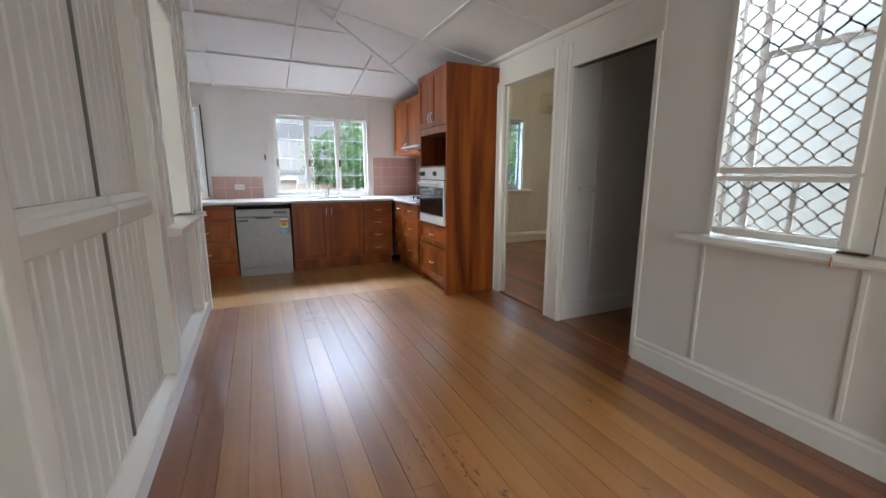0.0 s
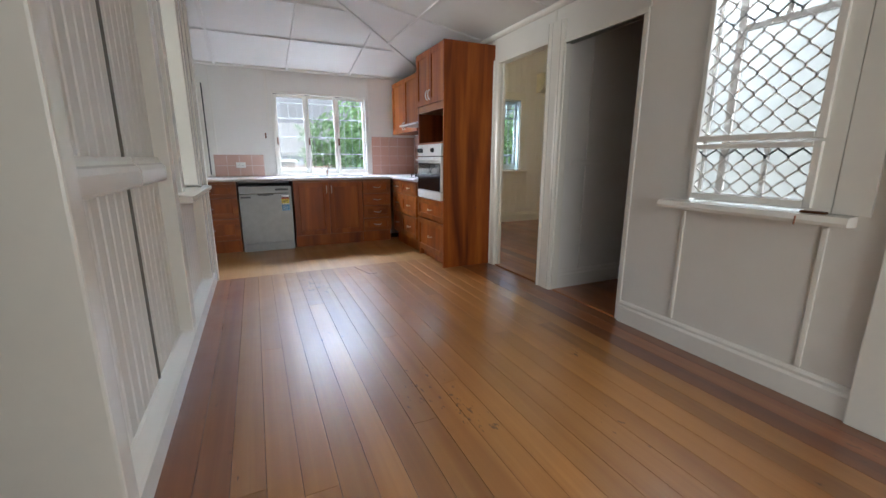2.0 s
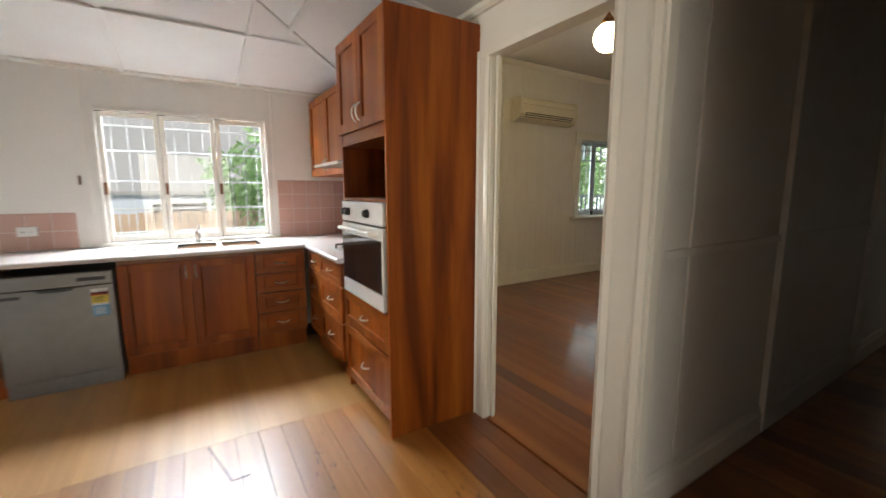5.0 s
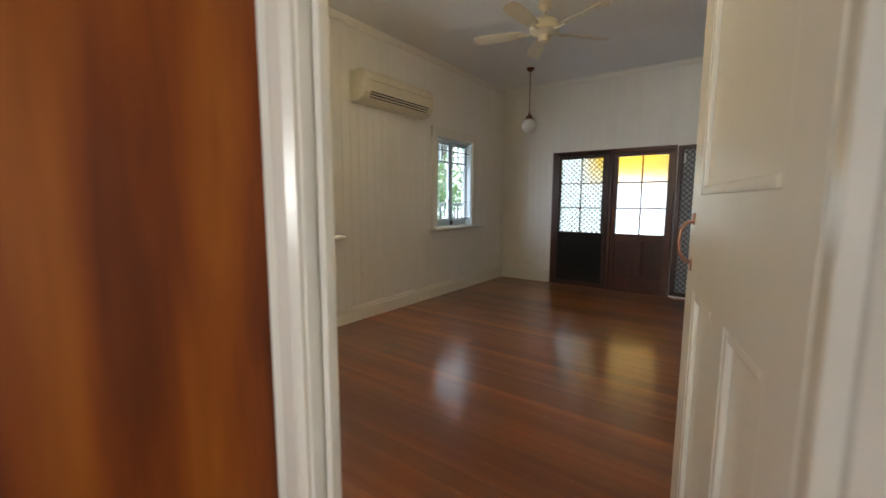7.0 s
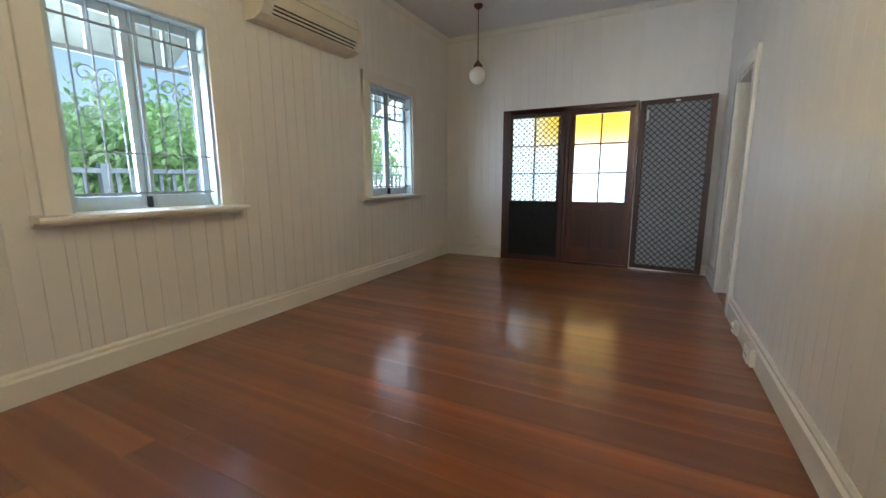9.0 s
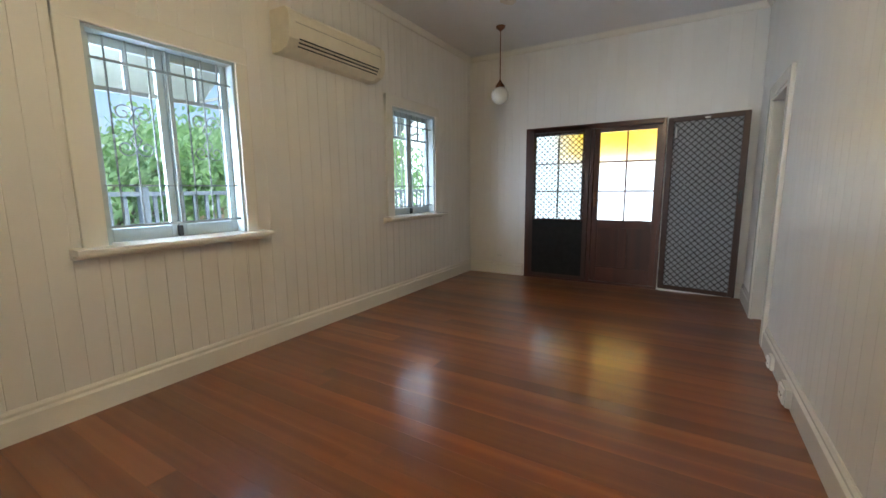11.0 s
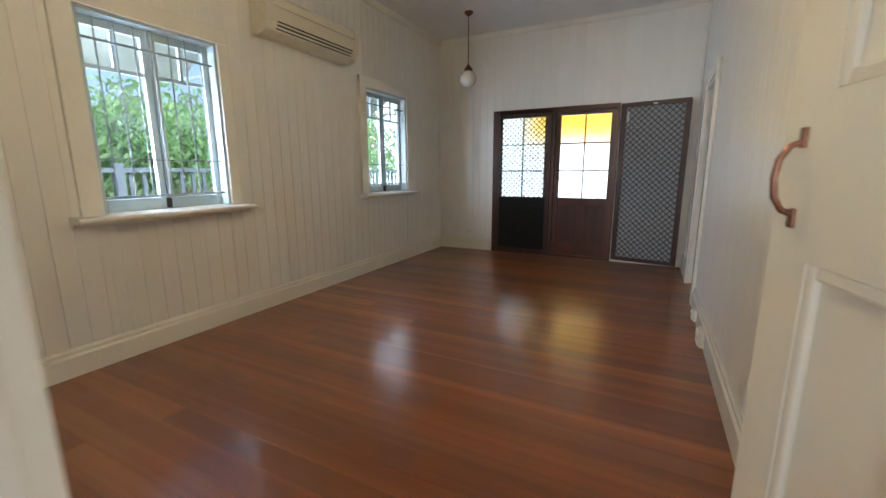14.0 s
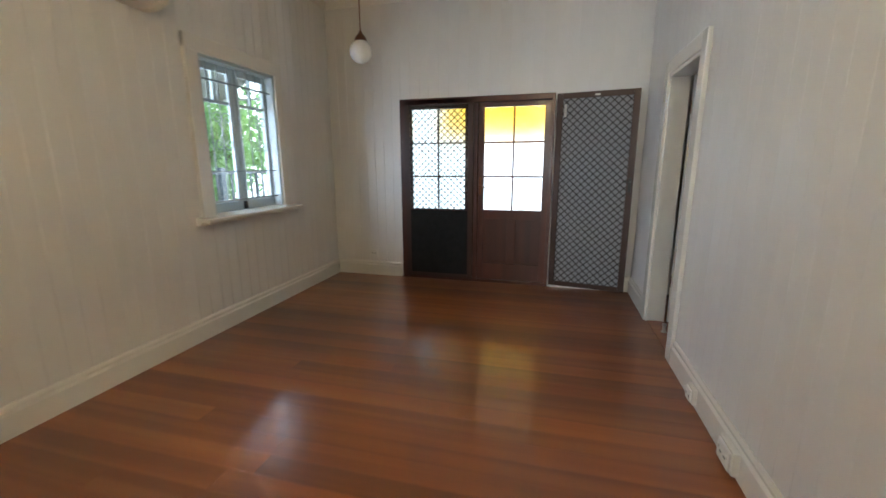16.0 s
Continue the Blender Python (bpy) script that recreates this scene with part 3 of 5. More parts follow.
for ya, yb in ((1.625, 2.437), (2.455, 2.985)):
    tagged(part("chair_rail_trim", Geo().prism([(WL, 1.02), (WL + 0.062, 1.02), (WL + 0.07, 1.03), (WL + 0.072, 1.085), (WL + 0.062, 1.105), (WL + 0.05, 1.112), (WL + 0.048, 1.125), (WL + 0.04, 1.14), (WL, 1.14)], "y", ya, yb), GLOSS),
           "deep cream gloss chair rail with a rounded top", "chair rail", "dining chair rails", "structure")
# solid strip, joint shadow put into its colour
tagged(part("joint_trim", Geo().box(WL, WL + 0.022, 2.437, 2.455, 0.14, 3.0), JOINT), "dark strip, shadow of an open joint between wall boards in its colour", "wall joint", kind="structure")
tagged(part("baseboard_west", Geo().prism([(WL, 0), (-0.17, 0), (-0.17, 0.10), (-0.18, 0.112), (WL + 0.03, 0.15), (WL, 0.155)], "y", 1.625, 4.60), GLOSS),
       "wide cream gloss skirting with a sloping top", "skirting", kind="structure")


# ---- windows ----
def scroll(cx, cz, y, s, flip=1):
    """One curled wrought-iron scroll as a list of points."""
    pts = []
    for i in range(40):
        u = i / 39
        a = u * 2.6 * math.pi
        r = s * (1 - 0.82 * u)
        pts.append((cx + flip * (r * math.cos(a) - s), y, cz + r * math.sin(a)))
    return pts


def lounge_window(name, x0, x1):
    z0, z1, y = WZ0, WZ1, LY1
    w = thing(name, "pale painted casement window with an iron grille and deep sill", "window", "lounge windows", kind="structure")
    a = 0.115
    part("architrave", Geo().bev(x0 - a, x0, y - 0.028, y + 0.01, z0 - 0.03, z1 + a, 0.006), GLOSS, w)
    part("architrave", Geo().bev(x1, x1 + a * 0.8, y - 0.028, y + 0.01, z0 - 0.03, z1 + a, 0.006), GLOSS, w)
    part("architrave", Geo().bev(x0 - a, x1 + a * 0.8, y - 0.032, y + 0.01, z1, z1 + a, 0.006), GLOSS, w)
    part("window_sill", Geo().prism([(y - 0.12, z0 - 0.035), (y - 0.125, z0 - 0.02), (y - 0.12, z0 - 0.004), (y + 0.1, z0 + 0.006), (y + 0.1, z0 - 0.06), (y - 0.03, z0 - 0.06), (y - 0.045, z0 - 0.035)], "x", x0 - 0.17, x1 + 0.15), GLOSS, w)
    for nm, geo in (("reveal", Geo().box(x0, x0 + 0.02, y - 0.01, y + 0.12, z0, z1)), ("reveal", Geo().box(x1 - 0.02, x1, y - 0.01, y + 0.12, z0, z1)),
                    ("reveal", Geo().box(x0, x1, y - 0.01, y + 0.12, z1 - 0.02, z1))):
        part(nm, geo, SASH, w)
    mid, ys = (x0 + x1) / 2, y + 0.075
    for xa, xb in ((x0 + 0.02, mid - 0.004), (mid + 0.004, x1 - 0.02)):
        s = 0.042
        sash = part("window_frame", Geo().bev(xa, xa + s, ys, ys + 0.035, z0, z1 - 0.02, 0.004).bev(xb - s, xb, ys, ys + 0.035, z0, z1 - 0.02, 0.004)
                    .bev(xa + s, xb - s, ys, ys + 0.035, z0, z0 + 0.085, 0.004).bev(xa + s, xb - s, ys, ys + 0.035, z1 - 0.075, z1 - 0.02, 0.004)
                    .bev(xa + s, xb - s, ys + 0.004, ys + 0.03, z1 - 0.32, z1 - 0.295, 0.003).bev((xa + xb) / 2 - 0.01, (xa + xb) / 2 + 0.01, ys + 0.004, ys + 0.03, z1 - 0.3, z1 - 0.07, 0.003), SASH, w)
        for pa, pb, qa, qb in ((xa + s, xb - s, z0 + 0.085, z1 - 0.315), (xa + s, (xa + xb) / 2 - 0.01, z1 - 0.3, z1 - 0.075), ((xa + xb) / 2 + 0.01, xb - s, z1 - 0.3, z1 - 0.075)):
            p = part("pane", Geo().box(pa - 0.005, pb + 0.005, ys + 0.014, ys + 0.019, qa - 0.005, qb + 0.005), PANE, sash)
            p.visible_shadow = False
    part("stay", Geo().bev(mid - 0.012, mid + 0.012, ys - 0.03, ys, z0 + 0.01, z0 + 0.08, 0.003), BLACK, w)
    # grille inside the sashes
    yg = y + 0.03
    for zz in (z0 + 0.10, z1 - 0.16):
        part("grille_bar", Geo().bev(x0 - 0.005, x1 + 0.005, yg - 0.006, yg + 0.006, zz - 0.008, zz + 0.008, 0.002), IRON, w)
    part("grille_bar", Geo().bev(x0 + 0.02, x1 - 0.02, yg - 0.004, yg + 0.004, z0 + 0.335, z0 + 0.345, 0.002), IRON, w)
    n = 8
    for i in range(1, n):
        xx = x0 + (x1 - x0) * i / n
        part("grille_rod", Geo().tube([(xx, yg, z0 + 0.10), (xx, yg, z1 - 0.03)], 0.0055, 6), IRON, w)
    cz = z0 + 0.66
    for cx in (x0 + (x1 - x0) * 0.25, x0 + (x1 - x0) * 0.75):
        for fx in (1, -1):
            for fz in (1, -1):
                pts = [(px, py, cz + fz * (pz - cz)) for px, py, pz in scroll(cx, cz + 0.10, yg - 0.008, 0.052, fx)]
                pts = [(cx, yg - 0.008, cz + fz * 0.005), (cx + fx * 0.03, yg - 0.008, cz + fz * 0.05)] + [q for q in pts if abs(q[2] - cz) > 0.07]
                part("scroll", Geo().tube(pts, 0.004, 5), IRON, w)
    return w


lounge_window("window_1", *W1)
lounge_window("window_2", *W2)


def kitchen_window(name, x0, x1, z0, z1, sashes, label):
    w = thing(name, label, "window", "kitchen windows", kind="structure")
    y = YB
    part("window_frame", Geo().bev(x0, x0 + 0.03, y - 0.018, y + 0.1, z0, z1, 0.004).bev(x1 - 0.03, x1, y - 0.018, y + 0.1, z0, z1, 0.004)
         .bev(x0 + 0.03, x1 - 0.03, y - 0.018, y + 0.1, z1 - 0.03, z1, 0.004), GLOSS, w)
    part("window_sill", Geo().bev(x0 - 0.02, x1 + 0.02, y - 0.035, y + 0.1, z0, z0 + 0.03, 0.006), GLOSS, w)
    n, a, b = sashes, x0 + 0.03, x1 - 0.03
    ys = y + 0.02
    for i in range(n):
        xa, xb = a + (b - a) * i / n + 0.002, a + (b - a) * (i + 1) / n - 0.002
        s = 0.036
        sash = part("sash", Geo().bev(xa, xa + s, ys, ys + 0.035, z0 + 0.03, z1 - 0.03, 0.004).bev(xb - s, xb, ys, ys + 0.035, z0 + 0.03, z1 - 0.03, 0.004)
                    .bev(xa + s, xb - s, ys, ys + 0.035, z0 + 0.03, z0 + 0.085, 0.004).bev(xa + s, xb - s, ys, ys + 0.035, z1 - 0.068, z1 - 0.03, 0.004), GLOSS, w)
        part("pane", Geo().box(xa + s - 0.004, xb - s + 0.004, ys + 0.014, ys + 0.019, z0 + 0.08, z1 - 0.064), PANE, sash).visible_shadow = False
        part("catch", Geo().bev(xa + 0.006, xa + 0.028, ys - 0.02, ys, z0 + 0.42, z0 + 0.52, 0.004), BRONZE, sash)
        part("hinge", Geo().bev(xa - 0.004, xa + 0.05, ys - 0.012, ys, z1 - 0.035, z1 - 0.012, 0.002), BLACK, sash)
    yg = y + 0.085
    for k, zz in enumerate((z0 + 0.10, z0 + 0.30, z0 + 0.53, z0 + 0.78, z1 - 0.13)):
        part("grille_bar", Geo().bev(x0, x1, yg - 0.004, yg + 0.004, zz - 0.008, zz + 0.008, 0.002), BAR_PAINT, w)
    m = round((x1 - x0) / 0.108)
    for i in range(1, m):
        xx = x0 + (x1 - x0) * i / m
        part("grille_rod", Geo().tube([(xx, yg, z0 + 0.04), (xx, yg, z1 - 0.03)], 0.003, 6), BAR_PAINT, w)
    return w


kitchen_window("window_3", KW[0], KW[1], KW[2], KW[3], 3, "white triple casement window with thin security bars over the sink")
kitchen_window("window_4", KW2[0], KW2[1], KW2[2], KW2[3], 1, "white casement window with thin security bars")
tagged(part("window_edge_trim", Geo().box(KW2[1] - 0.002, KW2[1] + 0.012, YB - 0.022, YB - 0.002, 0.92, 2.05), BLACK), "thin black strip beside the kitchen window", "window seal", kind="structure")


def diamond_mesh(u0, u1, v0, v1, pitch, wire, depth, tall=1.0):
    """Crimped diamond mesh as a sheet in the u, v plane; returns outlines of bars (u, v pairs)."""
    bars = []
    n = int((u1 - u0) / pitch) + 2
    step = pitch * tall
    m = int((v1 - v0) / step) + 2
    for i in range(-1, n + 1):
        for j in range(-1, m + 1):
            cu, cv = u0 + pitch * (i + 0.5 * (j % 2)), v0 + step * j * 0.5 * 2 / 2
            for su in (-1, 1):
                p, q = (cu, v0 + step * 0.5 * j), (cu + su * pitch / 2, v0 + step * 0.5 * (j + 1))
                bars.append((p, q))
    for j in range(m, 2 * m + 2):
        for i in range(-1, n + 1):
            cu = u0 + pitch * (i + 0.5 * (j % 2))
            for su in (-1, 1):
                bars.append(((cu, v0 + step * 0.5 * j), (cu + su * pitch / 2, v0 + step * 0.5 * (j + 1))))
    out = []
    for (a, b), (c, d) in bars:
        lo, hi = 0.0, 1.0
        for s0, s1, m0, m1 in ((a, c, u0, u1), (b, d, v0, v1)):
            dd = s1 - s0
            t0, t1 = sorted(((m0 - s0) / dd, (m1 - s0) / dd))
            lo, hi = max(lo, t0), min(hi, t1)
        if hi - lo > 0.05:
            out.append(((a + (c - a) * lo, b + (d - b) * lo), (a + (c - a) * hi, b + (d - b) * hi)))
    return out


def mesh_sheet(name, to3, box, pitch, wire, material, parent, tall=1.0, label="", curve=0.25):
    g = Geo()
    for (a, b), (c, d) in diamond_mesh(*box, pitch, wire, 0, tall):
        # each wire leg is slightly S-bent, steeper at the knots
        du, dv = c - a, d - b
        pts = [(a, b), (a + du * 0.12, b + dv * 0.22), (a + du * 0.88, b + dv * 0.78), (c, d)] if abs(dv) > 0.4 * pitch * tall * 0.9 and curve else [(a, b), (c, d)]
        for (p0, p1), (q0, q1) in zip(pts, pts[1:]):
            e = Vector((q0 - p0, q1 - p1))
            if e.length < 1e-5:
                continue
            s = Vector((-e.y, e.x)).normalized() * wire / 2
            quad = [(p0 + s.x, p1 + s.y), (q0 + s.x, q1 + s.y), (q0 - s.x, q1 - s.y), (p0 - s.x, p1 - s.y)]
            v = [to3(u, w, 0.0) for u, w in quad] + [to3(u, w, wire * 0.7) for u, w in quad]
            g.add(v, [(0, 1, 2, 3), (4, 7, 6, 5), (0, 4, 5, 1), (2, 6, 7, 3)])
    return part(name, g, material, parent, label)


# meshed window in the dining wall
w5 = thing("window_5", "cream framed window with diamond security mesh and pale obscured glass", "window", kind="structure")
y0, y1 = MW[0], MW[1]
part("window_sill", Geo().prism([(XW - 0.085, 0.855), (XW - 0.09, 0.87), (XW - 0.08, 0.895), (XW + 0.10, 0.905), (XW + 0.10, 0.85), (XW - 0.02, 0.85)], "y", 1.19, 2.08), GLOSS, w5)
for geo in (Geo().bev(XW - 0.012, XW + 0.02, 1.15, y0 - 0.032, 0.9, 2.3, 0.004), Geo().bev(XW - 0.01, XW + 0.105, y0 - 0.03, y0 + 0.07, 0.9, 2.2, 0.003), Geo().box(XW - 0.001, XW + 0.105, y1 - 0.012, y1, 0.9, 2.2)):
    part("window_frame", geo, GLOSS, w5)
for zlo, zhi in ((0.918, 1.215), (1.228, 2.19)):
    a, b, f = 1.35, 1.938, 0.032
    fr = part("screen_frame", Geo().bev(XW - 0.03, XW - 0.008, a, a + f, zlo, zhi, 0.004).bev(XW - 0.03, XW - 0.008, b - f * 0.8, b, zlo, zhi, 0.004)
              .bev(XW - 0.03, XW - 0.008, a + f, b - f * 0.8, zlo, zlo + f, 0.004).bev(XW - 0.03, XW - 0.008, a + f, b - f * 0.8, zhi - f * 0.8, zhi, 0.004), GLOSS, w5)
    mesh_sheet("security_mesh", lambda u, v, d: (XW - 0.014 + d, u, v), (a + f - 0.004, b - f * 0.8 + 0.004, zlo + f - 0.004, zhi - f * 0.8 + 0.004), 0.098, 0.0075, MESH_GREY, fr, 1.0, "grey diamond security mesh")
for geo in (Geo().bev(XW + 0.06, XW + 0.09, 1.80, 1.84, 0.9, 2.2, 0.003), Geo().bev(XW + 0.06, XW + 0.09, y0, 1.80, 1.78, 1.81, 0.003), Geo().bev(XW + 0.062, XW + 0.088, 1.60, 1.625, 1.81, 2.2, 0.003),
            Geo().bev(XW + 0.062, XW + 0.088, 1.60, 1.625, 0.9, 1.215, 0.003), Geo().bev(XW + 0.058, XW + 0.092, y0, 1.94, 0.90, 0.95, 0.003), Geo().bev(XW + 0.06, XW + 0.09, 1.92, 1.94, 0.9, 2.2, 0.003), Geo().bev(XW + 0.06, XW + 0.09, y0, 1.8, 1.20, 1.235, 0.003)):
    part("sash", geo, MESH_GREY, w5)
part("pane", Geo().box(XW + 0.072, XW + 0.078, y0, 1.94, 0.92, 2.2), OBSCURE, w5).visible_shadow = False
part("latch", Geo().bev(XW - 0.045, XW - 0.015, 1.285, 1.38, 0.897, 0.908, 0.003), BRONZE, w5)
part("latch_pin", Geo().tube([(XW - 0.087, 1.372, 0.885), (XW - 0.093, 1.372, 0.845)], 0.004, 6), BRONZE, w5)

# internal window of the west wall
w6 = thing("window_6", "cream gloss internal window frame standing open", "window", kind="structure")
a, b, zl, zh = LWIN
part("window_sill", Geo().prism([(WL - 0.09, 0.86), (WL + 0.12, 0.86), (WL + 0.135, 0.87), (WL + 0.135, 0.90), (WL - 0.09, 0.935)], "y", 3.32, 4.56), GLOSS, w6)
for geo in (Geo().bev(WL - 0.1, WL + 0.085, a - 0.11, a + 0.006, 0.93, 3.0, 0.005), Geo().bev(WL - 0.1, WL + 0.085, b - 0.006, b + 0.04, 0.93, 3.0, 0.005),
            Geo().bev(WL, WL + 0.06, b + 0.14, b + 0.34, 0.93, 3.0, 0.005), Geo().bev(WL - 0.1, WL + 0.085, a + 0.006, b - 0.006, zh - 0.006, zh + 0.05, 0.005)):
    part("jamb", geo, GLOSS, w6)


# ---- kitchen ----
def bow_handle(w, material, parent, x, y, z, upright=False, name="handle"):
    """A small bowed pull, standing off the front towards -y."""
    pts = []
    for i in range(11):
        u = i / 10
        s = (u - 0.5) * w
        out = 0.026 * math.sin(math.pi * u) ** 0.6
        pts.append((x, y - out, z + s) if upright else (x + s, y - out, z - 0.008 * math.sin(math.pi * u)))
    return part(name, Geo().tube(pts, 0.0048, 7), material, parent, "steel bow handle", soft=True)


def front(parent, name, x0, x1, z0, z1, wood, handle="", y=0.0, stile=0.06, glaze=0.0):
    """A framed and panelled cabinet front in the local y = 0 plane."""
    g = 0.0015
    x0, x1, z0, z1 = x0 + g, x1 - g, z0 + g, z1 - g
    s = min(stile, (z1 - z0) * 0.26)
    t = 0.02
    fr = part(name, Geo().bev(x0, x0 + stile, y - t, y, z0, z1, 0.003).bev(x1 - stile, x1, y - t, y, z0, z1, 0.003)
              .bev(x0 + stile, x1 - stile, y - t, y, z0, z0 + s, 0.003).bev(x0 + stile, x1 - stile, y - t, y, z1 - s, z1, 0.003), wood, parent)
    part("panel", Geo().prism([(x0 + stile - 0.002, y - 0.006), (x0 + stile + 0.012, y - 0.011), (x1 - stile - 0.012, y - 0.011), (x1 - stile + 0.002, y - 0.006), (x1 - stile + 0.002, y), (x0 + stile - 0.002, y)],
                              "z", z0 + s - 0.002, z1 - s + 0.002), CHERRY, fr)
    xm, zm = (x0 + x1) / 2, (z0 + z1) / 2
    if handle == "mid":
        bow_handle(0.1, STEEL, fr, xm, y - 0.012, zm)
    elif handle == "left":
        bow_handle(0.1, STEEL, fr, x0 + stile / 2, y - t, z1 - 0.09, True)
    elif handle == "right":
        bow_handle(0.1, STEEL, fr, x1 - stile / 2, y - t, z1 - 0.09, True)
    elif handle == "lowleft":
        bow_handle(0.1, STEEL, fr, x0 + stile / 2, y - t, z0 + 0.09, True)
    elif handle == "lowright":
        bow_handle(0.1, STEEL, fr, x1 - stile / 2, y - t, z0 + 0.09, True)
    return fr


def base_unit(name, label, at, w, depth, fronts, wood, kick=0.15, top=0.865):
    u = thing(name, label, "cabinet", "kitchen cabinets", at)
    part("body", Geo().box(0, w, 0.001, depth, kick, top), INSIDE, u)
    part("kickboard", Geo().box(0, w, 0.05, depth, 0.0, kick), CHERRY, u)
    for kind, x0, x1, z0, z1, h in fronts:
        front(u, kind, x0, x1, z0, z1, wood, h)
    return u


FY, FX = 5.84, 1.985
base_unit("drawer_cabinet", "cherry timber three drawer base cabinet beside the dishwasher", pose(-0.62, FY, 0), 0.645, 0.58,
          [("drawer", 0.0, 0.645, 0.68, 0.838, "mid"), ("drawer", 0.0, 0.645, 0.43, 0.67, "mid"), ("drawer", 0.0, 0.645, 0.165, 0.42, "mid")], CHERRY_X)
base_unit("sink_cabinet", "cherry timber two door cabinet under the sink", pose(0.66, FY, 0), 0.88, 0.58,
          [("door", 0.0, 0.44, 0.16, 0.838, "right"), ("door", 0.44, 0.88, 0.16, 0.838, "left")], CHERRY)
base_unit("drawer_cabinet", "cherry timber four drawer base cabinet near the corner", pose(1.545, FY, 0), 0.395, 0.58,
          [("drawer", 0.0, 0.395, 0.68, 0.838, "mid"), ("drawer", 0.0, 0.395, 0.515, 0.672, "mid"), ("drawer", 0.0, 0.395, 0.345, 0.507, "mid"), ("drawer", 0.0, 0.395, 0.165, 0.337, "mid")], CHERRY_X)
R = pose(FX, 5.82, 0, 0, 0, -90)
base_unit("drawer_cabinet", "cherry timber three drawer cabinet in the corner run", R, 0.36, 0.56,
          [("drawer", 0.02, 0.36, 0.70, 0.862, "mid"), ("drawer", 0.02, 0.36, 0.44, 0.69, "mid"), ("drawer", 0.02, 0.36, 0.165, 0.43, "mid")], CHERRY_H)
base_unit("drawer_cabinet", "cherry timber three drawer cabinet under the cooktop", pose(FX, 5.46, 0, 0, 0, -90), 0.55, 0.56,
          [("drawer", 0.0, 0.55, 0.70, 0.862, "mid"), ("drawer", 0.0, 0.55, 0.44, 0.69, "mid"), ("drawer", 0.0, 0.55, 0.165, 0.43, "mid")], CHERRY_H)

# worktop: two legs meeting in the corner, rolled front edge, two bowls let in
wt = thing("worktop", "pale speckled laminate L-shaped worktop with a rolled edge", "worktop")
nose = [(5.79, 0.868), (5.785, 0.878), (5.787, 0.892), (5.797, 0.90)]
SX0, SX1 = 0.70, 1.66
for geo in (Geo().prism([*nose, (5.93, 0.90), (5.93, 0.868)], "x", -0.95, 1.94), Geo().box(-0.95, SX0, 5.93, YB, 0.868, 0.90), Geo().box(SX1, 1.94, 5.93, YB, 0.868, 0.90), Geo().box(SX0, SX1, 6.36, YB, 0.868, 0.90),
            Geo().box(1.98, XW, 4.902, 5.79, 0.868, 0.90), Geo().box(1.94, XW, 5.79, YB, 0.868, 0.90), Geo().prism([(1.94, 0.868), (1.935, 0.878), (1.937, 0.892), (1.947, 0.90), (1.98, 0.90), (1.98, 0.868)], "y", 4.902, 5.79)):
    part("top", geo, BENCH, wt)

sink = thing("sink", "stainless steel double bowl sink with a drainer", "sink")
g = Geo()
zt = 0.905
bowls = [(1.02, 1.30), (1.34, 1.63)]
ys0, ys1, yb0, yb1 = 5.93, 6.36, 5.97, 6.32
g.box(SX0, SX1, ys0, yb0, zt - 0.02, zt).box(SX0, SX1, yb1, ys1, zt - 0.02, zt).box(SX0, bowls[0][0], yb0, yb1, zt - 0.02, zt).box(bowls[0][1], bowls[1][0], yb0, yb1, zt - 0.02, zt).box(bowls[1][1], SX1, yb0, yb1, zt - 0.02, zt)
part("rim", g, STEEL, sink)
for a, b in bowls:
    part("bowl", Geo().box(a - 0.004, a, yb0, yb1, 0.75, zt - 0.004).box(b, b + 0.004, yb0, yb1, 0.75, zt - 0.004).box(a, b, yb0 - 0.004, yb0, 0.75, zt - 0.004).box(a, b, yb1, yb1 + 0.004, 0.75, zt - 0.004).box(a, b, yb0, yb1, 0.745, 0.75), STEEL, sink)
for i in range(7):
    part("drainer_rib", Geo().bev(0.735, 0.965, 5.99 + i * 0.05, 6.0 + i * 0.05, zt - 0.003, zt + 0.004, 0.002), STEEL, sink)
tap = thing("tap", "chrome mixer tap behind the sink", "tap")
part("base", Geo().lathe([(0.026, 0.9055), (0.026, 0.93), (0.021, 0.935), (0.021, 0.99), (0.015, 1.0)], (1.17, 6.34, 0), 18), CHROME, tap, soft=True)
part("spout", Geo().tube([(1.17, 6.34, 0.975), (1.17, 6.28, 1.0), (1.165, 6.19, 1.02), (1.16, 6.14, 1.015), (1.16, 6.135, 0.995)], 0.011, 10), CHROME, tap, soft=True)
part("lever", Geo().tube([(1.17, 6.34, 1.0), (1.175, 6.33, 1.02), (1.19, 6.27, 1.07)], [0.012, 0.009, 0.007], 8), CHROME, tap, soft=True)

# dishwasher
dw = thing("dishwasher", "stainless steel freestanding dishwasher with an energy sticker", "dishwasher")
dx0, dx1, dy = 0.04, 0.64, 5.835
part("body", Geo().bev(dx0, dx1, dy, 6.38, 0.02, 0.81, 0.006), DW_STEEL, dw)
part("door", Geo().bev(dx0 + 0.002, dx1 - 0.002, dy - 0.028, dy - 0.001, 0.105, 0.715, 0.005), DW_STEEL, dw)
cp = part("control_panel", Geo().bev(dx0 + 0.002, dx1 - 0.002, dy - 0.03, dy - 0.001, 0.718, 0.808, 0.006), DW_STEEL, dw)
part("display", Geo().bev(dx0 + 0.41, dx0 + 0.56, dy - 0.033, dy - 0.029, 0.75, 0.775, 0.001), BLACK, cp)
